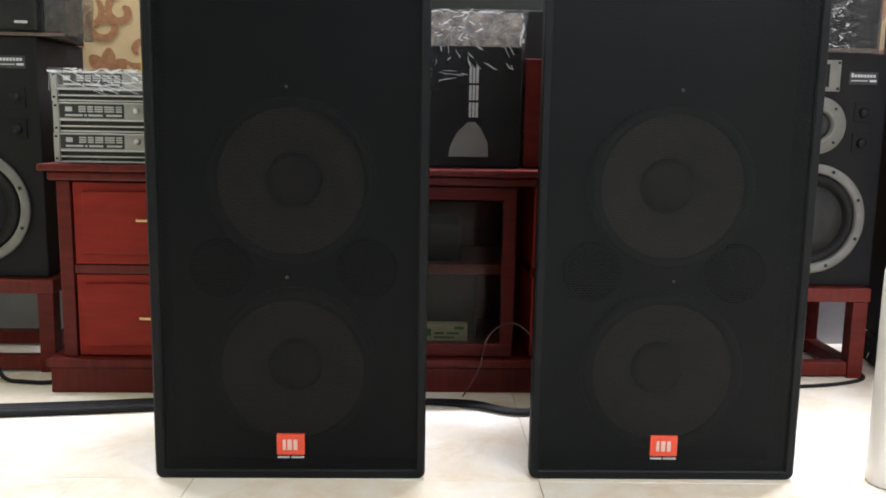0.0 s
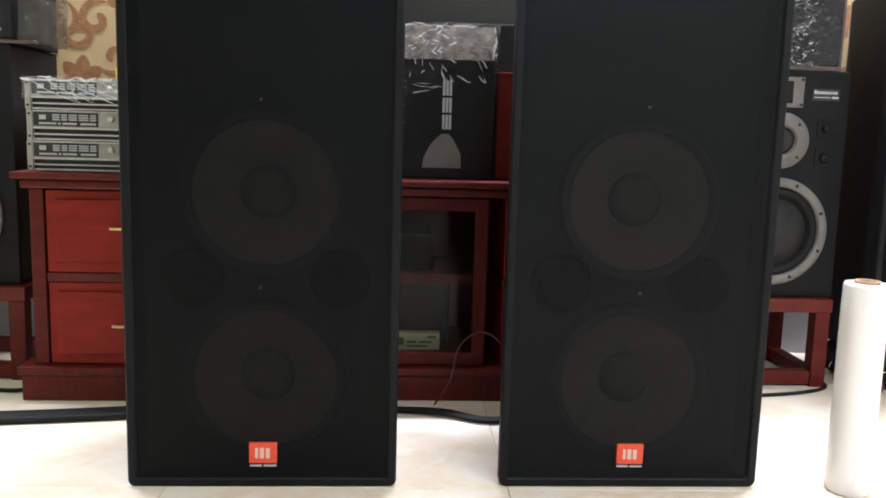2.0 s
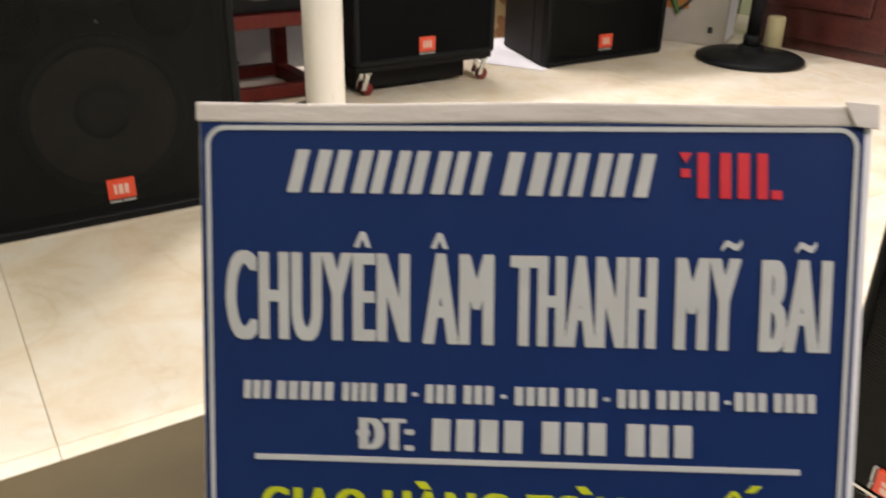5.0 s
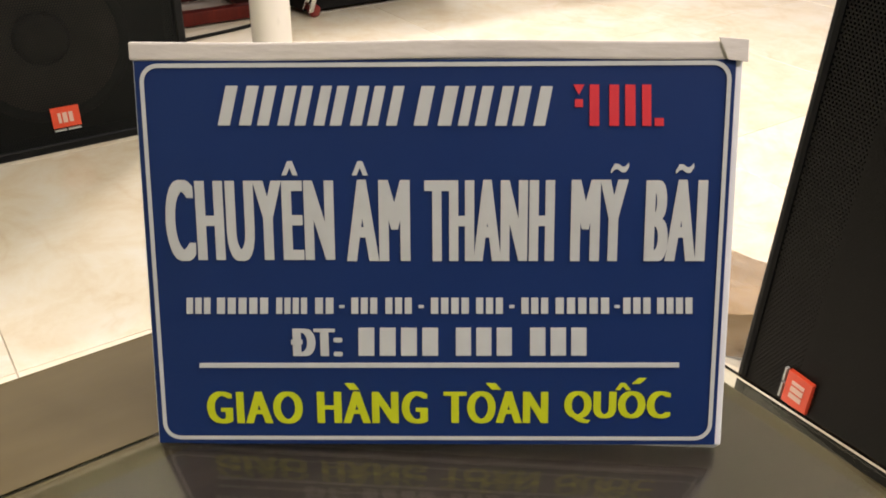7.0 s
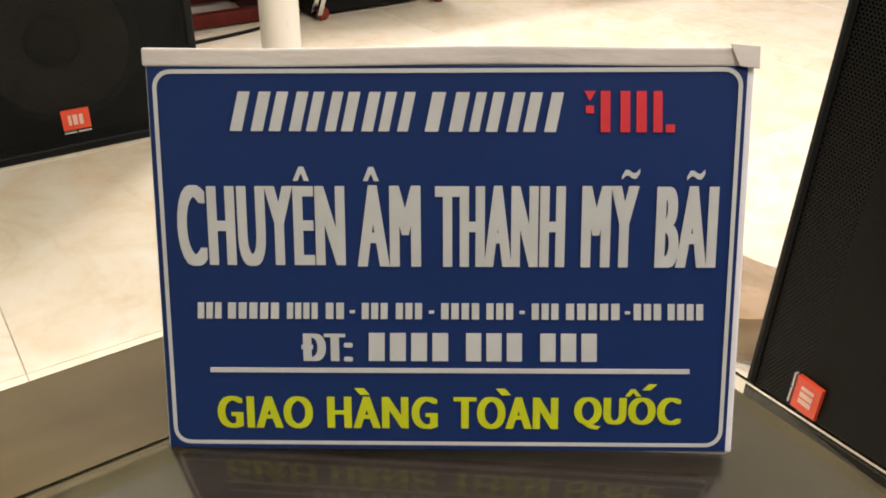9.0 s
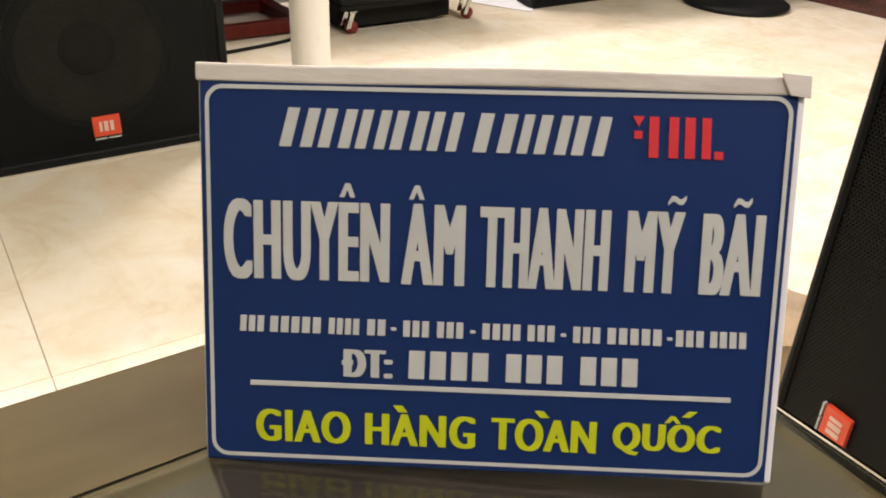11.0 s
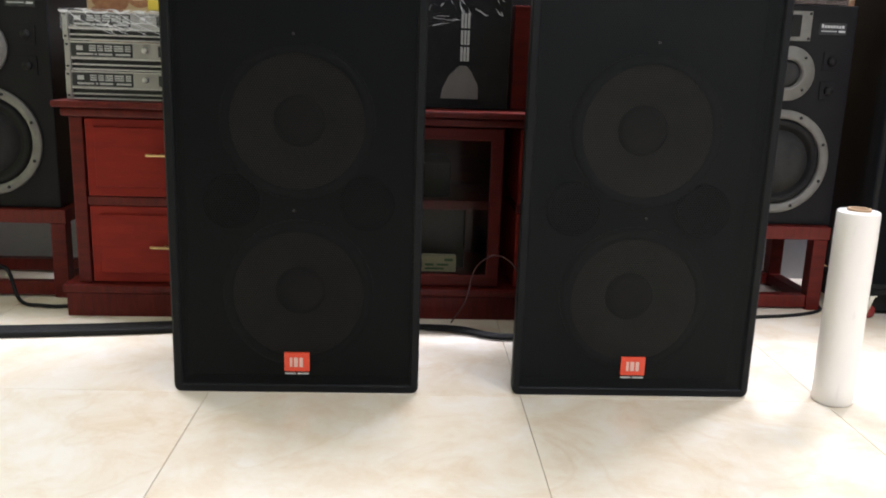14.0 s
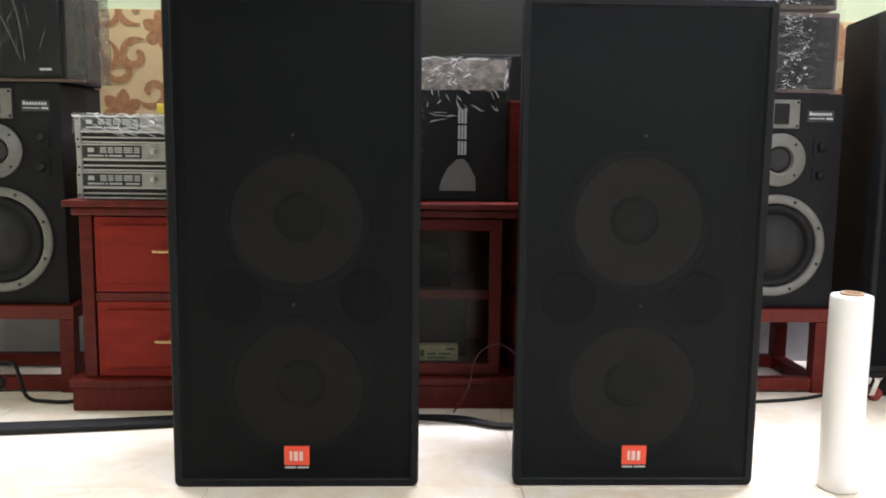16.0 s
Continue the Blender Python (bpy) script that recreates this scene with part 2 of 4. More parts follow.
M_BRONZE = surface("olive_brown_lacquer", (0.066, 0.049, 0.021), (0.100, 0.076, 0.036), 0.42, scale=4, stretch=(1, 3, 1), bump=0.02, fine=60, sheen_rough=0.05, spec=0.04)
M_TABLEWOOD = surface("dark_table_veneer", (0.050, 0.038, 0.029), (0.085, 0.067, 0.052), 0.4, scale=6, stretch=(1, 6, 1), bump=0.05, fine=60, spec=0.25)
M_DOORGLASS = glass("cabinet_door_glass", (0.8, 0.83, 0.8), 0.0, 1.18)
M_SCREEN = surface("black_screen_glass", (0.013, 0.014, 0.009), (0.018, 0.019, 0.012), 0.32, scale=3, bump=0.0, spec=0.25)
# Grey-beige case painted near-black for the dim inside of the cabinet.
M_DIMBOX = surface("dimmed_grey_beige_plastic", (0.016, 0.0155, 0.012), (0.024, 0.0225, 0.018), 0.7, scale=8, spec=0.2)
M_CREAM = surface("cream_plastic", (0.42, 0.37, 0.20), (0.50, 0.44, 0.25), 0.6, scale=10)
M_GREENP = surface("green_print", (0.05, 0.12, 0.03), (0.09, 0.18, 0.05), 0.5, scale=20)
M_AMBER = surface("orange_yellow_print", (0.40, 0.15, 0.04), (0.52, 0.26, 0.07), 0.5, scale=9)
M_REDPRINT = surface("faded_red_print", (0.34, 0.05, 0.03), (0.46, 0.12, 0.05), 0.5, scale=9)
M_CLOTH = surface("blue_black_grille_cloth", (0.0012, 0.0017, 0.0023), (0.0028, 0.0036, 0.0044), 0.8, scale=8, bump=0.3, fine=400, spec=0.1)
M_GREYPANEL2 = surface("faded_grey_print", (0.13, 0.13, 0.115), (0.18, 0.175, 0.155), 0.6, scale=14)
M_GREYPANEL = surface("pale_grey_panel", (0.25, 0.245, 0.25), (0.32, 0.315, 0.32), 0.55, scale=4)
M_YELLOWBOX = surface("yellow_card", (0.62, 0.46, 0.03), (0.70, 0.54, 0.05), 0.6, scale=20)
M_AMBERGREEN = surface("yellow_green_paint", (0.36, 0.33, 0.08), (0.42, 0.39, 0.1), 0.5, scale=20)
M_OCHRE = surface("ochre_foam", (0.16, 0.11, 0.05), (0.22, 0.16, 0.08), 0.8, scale=20)


# ---- mesh helpers ----
def part(name, bm, material, parent=None, label="", smooth=False):
    me = bpy.data.meshes.new(name)
    bm.to_mesh(me)
    bm.free()
    me.materials.append(material)
    if smooth:
        for p in me.polygons:
            p.use_smooth = True
    ob = new(name, me)
    if parent is not None:
        ob.parent = parent
    return tagged(ob, label)


def thing(name, label, category, m, group="", kind=""):
    ob = new(name)
    ob.empty_display_size = 0.1
    ob.matrix_world = m
    return tagged(ob, label, category, group, kind)


def add_box(bm, x0, x1, y0, y1, z0, z1, bevel=0.0, seg=2):
    geo = bmesh.ops.create_cube(bm, size=1)
    vs = geo["verts"]
    for v in vs:
        v.co = Vector((x0 + (v.co.x + 0.5) * (x1 - x0), y0 + (v.co.y + 0.5) * (y1 - y0), z0 + (v.co.z + 0.5) * (z1 - z0)))
    if bevel:
        es = list({e for v in vs for e in v.link_edges})
        bmesh.ops.bevel(bm, geom=es, offset=bevel, segments=seg, profile=0.6, affect="EDGES")
    return bm


def box(x0, x1, y0, y1, z0, z1, bevel=0.003, seg=2):
    return add_box(bmesh.new(), x0, x1, y0, y1, z0, z1, bevel, seg)


def lathe(profile, axis="z", seg=48, centre=(0, 0, 0), caps=True):
    """Turns (radius, height) pairs about an axis; for axis y the height runs away from the viewer."""
    bm = bmesh.new()
    rings = []
    for r, h in profile:
        ring = []
        for i in range(seg):
            a = 2 * math.pi * i / seg
            p = (r * math.cos(a), r * math.sin(a), h) if axis == "z" else (r * math.cos(a), h, r * math.sin(a))
            ring.append(bm.verts.new(Vector(p) + Vector(centre)))
        rings.append(ring)
    for a, b in zip(rings, rings[1:]):
        for i in range(seg):
            bm.faces.new((a[i], a[(i + 1) % seg], b[(i + 1) % seg], b[i]))
    for ring, flip in ((rings[0], True), (rings[-1], False)) if caps else ():
        if len({tuple(v.co) for v in ring}) > 2:
            bm.faces.new(ring[::-1] if flip else ring)
    bmesh.ops.remove_doubles(bm, verts=bm.verts, dist=1e-6)
    bmesh.ops.recalc_face_normals(bm, faces=bm.faces)
    return bm


def round_rect(w, h, r, seg=6):
    pts = []
    for cx, cz, a0 in ((w / 2 - r, h / 2 - r, 0), (-w / 2 + r, h / 2 - r, 90), (-w / 2 + r, -h / 2 + r, 180), (w / 2 - r, -h / 2 + r, 270)):
        for i in range(seg + 1):
            a = radians(a0 + 90 * i / seg)
            pts.append((cx + r * math.cos(a), cz + r * math.sin(a)))
    return pts


def ring_frame(w, h, r, t, y0, y1, cz=0.0, lip=0.006):
    """An upright frame with rounded corners, t wide, from y0 to y1, its front edges eased."""
    bm = bmesh.new()
    loops = []
    for inset, y in ((0, y1), (0, y0 + lip), (lip, y0), (t - lip, y0), (t, y0 + lip), (t, y1)):
        pts = round_rect(w - 2 * inset, h - 2 * inset, max(r - inset, 0.004))
        loops.append([bm.verts.new((x, y, cz + z)) for x, z in pts])
    for a, b in zip(loops, loops[1:] + loops[:1]):
        for i in range(len(a)):
            j = (i + 1) % len(a)
            bm.faces.new((a[i], a[j], b[j], b[i]))
    bmesh.ops.recalc_face_normals(bm, faces=bm.faces)
    return bm


def tube(points, radius, seg=10, closed=False):
    """A round cable or rod through the points, smoothed."""
    pts = [Vector(p) for p in points]
    fine = []
    for i in range(len(pts) - 1):
        p0, p1, p2, p3 = pts[max(i - 1, 0)], pts[i], pts[i + 1], pts[min(i + 2, len(pts) - 1)]
        for k in range(6):
            t = k / 6
            fine.append(0.5 * ((2 * p1) + (p2 - p0) * t + (2 * p0 - 5 * p1 + 4 * p2 - p3) * t * t + (3 * p1 - p0 - 3 * p2 + p3) * t**3))
    fine.append(pts[-1])
    bm = bmesh.new()
    rings = []
    for i, p in enumerate(fine):
        d = (fine[min(i + 1, len(fine) - 1)] - fine[max(i - 1, 0)]).normalized()
        side = d.cross(Vector((0, 0, 1)))
        side = side.normalized() if side.length > 1e-3 else Vector((1, 0, 0))
        up = side.cross(d)
        rings.append([bm.verts.new(p + radius * (math.cos(2 * math.pi * k / seg) * side + math.sin(2 * math.pi * k / seg) * up)) for k in range(seg)])
    for a, b in zip(rings, rings[1:]):
        for k in range(seg):
            bm.faces.new((a[k], a[(k + 1) % seg], b[(k + 1) % seg], b[k]))
    bm.faces.new(rings[0][::-1]), bm.faces.new(rings[-1])
    bmesh.ops.recalc_face_normals(bm, faces=bm.faces)
    return bm


def sheet_noise(bm, amount, scale, seed=0.0):
    for v in bm.verts:
        v.co += amount * noise.noise_vector(v.co * scale + Vector((seed, 0, 0)))
    return bm


def grid_box(x0, x1, y0, y1, z0, z1, cuts=14):
    bm = box(x0, x1, y0, y1, z0, z1, 0)
    bmesh.ops.subdivide_edges(bm, edges=bm.edges[:], cuts=cuts, use_grid_fill=True)
    return bm


def fold_glints(parent, x0, x1, z0, z1, y, n, seed, steep=0.15, length=0.06, width=0.0016, mat=None):
    """Thin flat slivers on a front face, painted pale as glints on stretch-film folds."""
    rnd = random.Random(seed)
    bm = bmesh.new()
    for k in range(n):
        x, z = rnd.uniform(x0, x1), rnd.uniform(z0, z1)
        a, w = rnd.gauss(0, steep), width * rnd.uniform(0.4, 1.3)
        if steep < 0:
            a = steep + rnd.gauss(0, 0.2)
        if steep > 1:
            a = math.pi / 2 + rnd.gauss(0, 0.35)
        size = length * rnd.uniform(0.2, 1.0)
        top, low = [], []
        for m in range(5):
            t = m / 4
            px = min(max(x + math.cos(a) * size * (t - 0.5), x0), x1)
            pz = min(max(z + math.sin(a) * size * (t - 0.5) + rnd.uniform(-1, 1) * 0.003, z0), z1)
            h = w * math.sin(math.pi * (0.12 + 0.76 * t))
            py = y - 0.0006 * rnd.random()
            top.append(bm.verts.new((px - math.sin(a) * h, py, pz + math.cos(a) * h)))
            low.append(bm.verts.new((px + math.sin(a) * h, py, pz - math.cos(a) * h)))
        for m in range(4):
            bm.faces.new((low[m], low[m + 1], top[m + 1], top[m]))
    return tagged(part("crease", bm, mat or M_GLINT, parent, "film folds with painted glints"), kind="stuff")


# ---- the room ----
X0, X1, Y0, Y1, ZC = -2.6, 4.65, -4.0, 3.36, 3.1
wall_north = tagged(part("wall_north", box(X0, X1, Y1 + 0.004, Y1 + 0.15, 0, ZC, 0), M_GREEN), "pale green painted wall above patterned paper", "wall", kind="structure")
part("wallpaper", box(X0 + 0.01, X1 - 0.01, Y1 - 0.002, Y1 + 0.003, 0, 1.388, 0), M_PAPER, wall_north, "ochre wallpaper with brown scrolls")


def stroke(bm, pts, w0, w1, y):
    """A flat brush stroke that swells from w0 to w1 and closes at both ends."""
    n = len(pts)
    rows = []
    for i, (x, z) in enumerate(pts):
        (xa, za), (xb, zb) = pts[max(i - 1, 0)], pts[min(i + 1, n - 1)]
        d = math.hypot(xb - xa, zb - za) or 1
        t = i / (n - 1)
        h = 0.5 * (w0 + (w1 - w0) * t) * min(1, 6 * t + 0.25, 5 * (1 - t) + 0.35)
        nx, nz = -(zb - za) / d * h, (xb - xa) / d * h
        yy = y - 0.00018 * t
        rows.append((bm.verts.new((x + nx, yy, z + nz)), bm.verts.new((x - nx, yy, z - nz))))
    for a, b in zip(rows, rows[1:]):
        bm.faces.new((a[0], b[0], b[1], a[1]))


def scroll(bm, cx, cz, r, a0, turn, y, w):
    """A curl that winds inwards, with a long tail."""
    pts = []
    for i in range(26):
        t = i / 25
        a = a0 + turn * 6.6 * t
        k = r * (1.35 - 1.1 * t**0.8)
        pts.append((cx + k * math.cos(a), cz + k * math.sin(a)))
    stroke(bm, pts, w * 0.9, w * 1.1, y)


def petal(bm, cx, cz, rx, rz, tilt, y):
    ring = []
    for i in range(16):
        a = 2 * math.pi * i / 16
        px, pz = rx * math.cos(a) * (1 + 0.12 * math.sin(3 * a + tilt)), rz * math.sin(a)
        ring.append(bm.verts.new((cx + px * math.cos(tilt) - pz * math.sin(tilt), y, cz + px * math.sin(tilt) + pz * math.cos(tilt))))
    bm.faces.new(ring)


def blossom(bm, cx, cz, r, a0, y):
    for k in range(6):
        a = a0 + k * math.pi / 3
        petal(bm, cx + 0.62 * r * math.cos(a), cz + 0.62 * r * math.sin(a), r * 0.42, r * 0.33, a, y - 0.00005 * k)
    petal(bm, cx, cz, r * 0.4, r * 0.38, 0.3, y - 0.0004)


bm = bmesh.new()
y = Y1 - 0.0024
for i in range(-8, 15):
    for j in range(0, 5):
        cx, cz = 0.34 * i + 0.17 * (j % 2) - 0.02, 0.05 + 0.315 * j
        blossom(bm, cx, cz, 0.078, 0.4 + 0.3 * (j % 3), y)
        for k, (dx, dz, a0, turn) in enumerate(((0.125, 0.075, 3.6, 1), (-0.12, 0.085, 5.2, -1), (0.10, -0.11, 1.2, -1), (-0.11, -0.10, 1.0, 1), (0.0, 0.165, 2.4, 1))):
            scroll(bm, cx + dx, cz + dz, 0.053, a0, turn, y - 0.0005 - 0.0002 * k, 0.027)
for v in bm.verts:
    v.co.z = min(max(v.co.z, 0.0), 1.387)
    v.co.x = min(max(v.co.x, X0 + 0.012), X1 - 0.012)
tagged(part("scroll_print", bm, M_SCROLL, wall_north, "brown scrolls and blossoms"), kind="stuff")
# Added unseen and painted dark, so glass and grilles mirror little light.
tagged(part("wall_south", box(X0, X1, Y0 - 0.15, Y0, 0, ZC, 0), M_NIGHT), "dark wall added out of view", "wall", kind="structure")
tagged(part("wall_west", box(X0 - 0.15, X0, Y0, Y1, 0, ZC, 0), M_GREEN), "pale green painted wall", "wall", kind="structure")
tagged(part("wall_east", box(X1, X1 + 0.15, Y0, Y1, 0, ZC, 0), M_GREEN), "pale green painted wall", "wall", kind="structure")
tagged(part("ceiling", box(X0, X1, Y0, Y1, ZC, ZC + 0.1, 0), M_CEIL), "white painted ceiling", "ceiling", kind="structure")
floor = tagged(part("floor", box(X0, X1, Y0, Y1, -0.1, -0.003, 0), M_JOINT), "glossy cream marble-look floor tiles", "floor", kind="structure")


# ---- loudspeakers ----
def SIZE(x, z=None):
    return Matrix.Diagonal((x, x, x if z is None else z, 1))


def badge(parent, x, z, y, s=1.12):
    b = part("badge", box(x - 0.0285 * s, x + 0.0285 * s, y - 0.004, y + 0.006, z - 0.022 * s, z + 0.022 * s, 0.0012), M_ORANGE, parent, "orange enamel badge")
    bm = bmesh.new()
    for dx, w in ((-0.013, 0.006), (-0.002, 0.009), (0.010, 0.008)):
        add_box(bm, x + (dx - w / 2) * s, x + (dx + w / 2) * s, y - 0.0055, y - 0.003, z - 0.011 * s, z + 0.011 * s, 0)
    part("emblem", bm, M_PALE, b, "pale printed emblem")
    bm = bmesh.new()
    for dx, w in ((-0.015, 0.024), (0.014, 0.026)):
        add_box(bm, x + (dx - w / 2) * s, x + (dx + w / 2) * s, y - 0.003, y + 0.004, z - 0.0295 * s, z - 0.0262 * s, 0)
    part("name_strip", bm, M_PRINT, b, "grey strip of unreadable print")
    return b


def woofer(parent, x, z, y, r):
    w = part("woofer", lathe([(r * 1.13, y + 0.05), (r * 1.13, y + 0.012), (r * 1.06, y), (r * 1.0, y + 0.006), (r * 0.93, y + 0.004), (r * 0.40, y + 0.045), (r * 0.38, y + 0.05)], "y", 56, (x, 0, z)), M_CONE, parent, "grey paper woofer cone", True)
    part("surround", lathe([(r * 1.17, y + 0.04), (r * 1.17, y - 0.002), (r * 1.10, y - 0.006), (r * 1.02, y - 0.002), (r * 1.02, y + 0.01)], "y", 56, (x, 0, z), False), M_RUBBER, w, smooth=True)
    part("dust_cap", lathe([(r * 0.40, y + 0.046), (r * 0.30, y + 0.03), (r * 0.15, y + 0.022), (0.0005, y + 0.02)], "y", 40, (x, 0, z)), M_DUST, w, smooth=True)


def pa_speaker(name, label, m, W, H, D, cones, ports=(), screws=(), badges=((0, 0.083),), frame=0.022, taper=0.74, grille=M_GRILLE, body=M_BLACK):
    """A black stage loudspeaker; origin at the middle of the lower front edge, front towards -y."""
    sp = thing(name, label, "loudspeaker", m, "stage loudspeakers")
    bm = bmesh.new()
    vs = []
    for y, k in ((0.03, 1.0), (0.08, 1 - 0.05 * (1 - taper) / D), (D, taper), (D - 0.02, taper - 0.02)):
        vs.append([bm.verts.new((sx * k * (W / 2 - 0.002), y, z)) for sx, z in ((-1, 0.002), (1, 0.002), (1, H - 0.002), (-1, H - 0.002))])
    for a, b in zip(vs[:2], vs[1:3]):
        for i in range(4):
            bm.faces.new((a[i], a[(i + 1) % 4], b[(i + 1) % 4], b[i]))
    bm.faces.new(vs[2])
    bmesh.ops.delete(bm, geom=vs[3], context="VERTS")
    bmesh.ops.recalc_face_normals(bm, faces=bm.faces)
    bmesh.ops.bevel(bm, geom=[e for e in bm.edges if not e.is_boundary], offset=0.005, segments=2, affect="EDGES")
    part("cabinet_body", bm, body, sp)
    part("baffle", box(-W / 2 + 0.022, W / 2 - 0.022, 0.1, 0.115, 0.01, H - 0.01, 0), M_BLACK, sp)
    part("front_frame", ring_frame(W, H, 0.018, frame, 0, 0.032, H / 2, 0.004), M_FRAME, sp)
    part("grille", box(-W / 2 + frame - 0.002, W / 2 - frame + 0.002, 0.006, 0.008, frame - 0.002, H - frame + 0.002, 0), grille, sp, "punched black steel grille")
    for x, z, r in cones:
        woofer(sp, x, z, 0.045, r)
    for x, z, r in ports:
        part("port", lathe([(r * 1.08, 0.10), (r * 1.08, 0.07), (r, 0.06), (r * 0.9, 0.07), (r * 0.88, 0.0995), (0.0005, 0.0995)], "y", 32, (x, 0, z)), M_VOID, sp, smooth=True)
    for x, z in screws:
        part("screw", lathe([(0.0036, 0.006), (0.0036, 0.003), (0.002, 0.002), (0.0005, 0.0021)], "y", 14, (x, 0, z)), M_WORNSTEEL, sp, "small steel screw", True)
    for x, z in badges:
        badge(sp, x, z, 0.004)
    return sp


CONES = ((0.0, 0.685, 0.162), (0.0, 0.247, 0.162))
PORTS = ((-0.17, 0.482, 0.066), (0.17, 0.482, 0.066))
tower = pa_speaker("tower_speaker", "tall black double-woofer stage loudspeaker standing on tiles", pose(0, 2.0, 0), 0.62, 1.235, 0.47, CONES, PORTS, ((-0.003, 0.894), (-0.005, 0.474)))
tower_right = pa_speaker("tower_speaker", "tall black double-woofer stage loudspeaker beside film roll", pose(0.868, 2.0, 0, 0, 0, -0.3), 0.626, 1.235, 0.47, CONES, PORTS, ((-0.002, 0.902), (0.002, 0.474)), grille=M_LITGRILLE)

trolley_speaker = pa_speaker("tower_speaker", "tall black stage loudspeaker raised on red casters", pose(2.168, 2.7, 0.1095) @ SIZE(1.1), 0.56, 1.12, 0.38, ((0, 0.62, 0.14), (0, 0.25, 0.14)), badges=((-0.003, 0.056),), frame=0.02, taper=0.8, grille=M_CLOTH, body=M_BLACK2)
tagged(part("dolly_board", box(-0.275, 0.275, 0.01, 0.31, -0.02, 0.0, 0.004), M_BLACK2, trolley_speaker))
# Black block added for the shadow under the low board.
part("dolly_skirt", box(-0.25, 0.19, 0.06, 0.3, -0.088, -0.0205, 0.003), M_BLACK2, trolley_speaker)
for cx in (-0.238, 0.235):
    for cy in (0.03, 0.27):
        c = part("caster", lathe([(0.016, -0.013), (0.0215, -0.008), (0.0215, 0.008), (0.016, 0.013)], "y", 24, (cx + 0.012, cy, -0.078)), M_REDPLASTIC, trolley_speaker, "red caster wheel", True)
        bm = box(cx - 0.009, cx + 0.009, cy - 0.024, cy - 0.018, -0.078, -0.021, 0.002)
        add_box(bm, cx - 0.009, cx + 0.009, cy + 0.018, cy + 0.024, -0.075, -0.021, 0.002)
        add_box(bm, cx - 0.014, cx + 0.014, cy - 0.024, cy + 0.024, -0.0255, -0.0205, 0.001)
        for v in bm.verts:
            v.co.x += 0.35 * (v.co.z + 0.036) + 0.004
        part("fork", bm, M_CHROME, c, "chrome caster fork")

for k, z in enumerate((0.0, 0.792)):
    pa_speaker("box_speaker", ("black single-woofer loudspeaker standing on tiles", "black single-woofer loudspeaker stacked on another")[k], pose(3.121, 2.735, z) @ SIZE(1.17), 0.592, 0.672, 0.39, ((0, 0.36, 0.155),), badges=((-0.008, 0.074),), frame=0.02, taper=0.66)

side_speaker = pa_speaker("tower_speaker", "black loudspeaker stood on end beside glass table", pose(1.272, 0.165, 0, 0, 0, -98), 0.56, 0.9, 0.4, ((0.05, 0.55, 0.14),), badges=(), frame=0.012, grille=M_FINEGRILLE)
side_badge = badge(side_speaker, 0, 0, 0)
side_badge.matrix_basis = pose(-0.191, 0.003, 0.195, 0, 90, 0) @ SIZE(0.72)


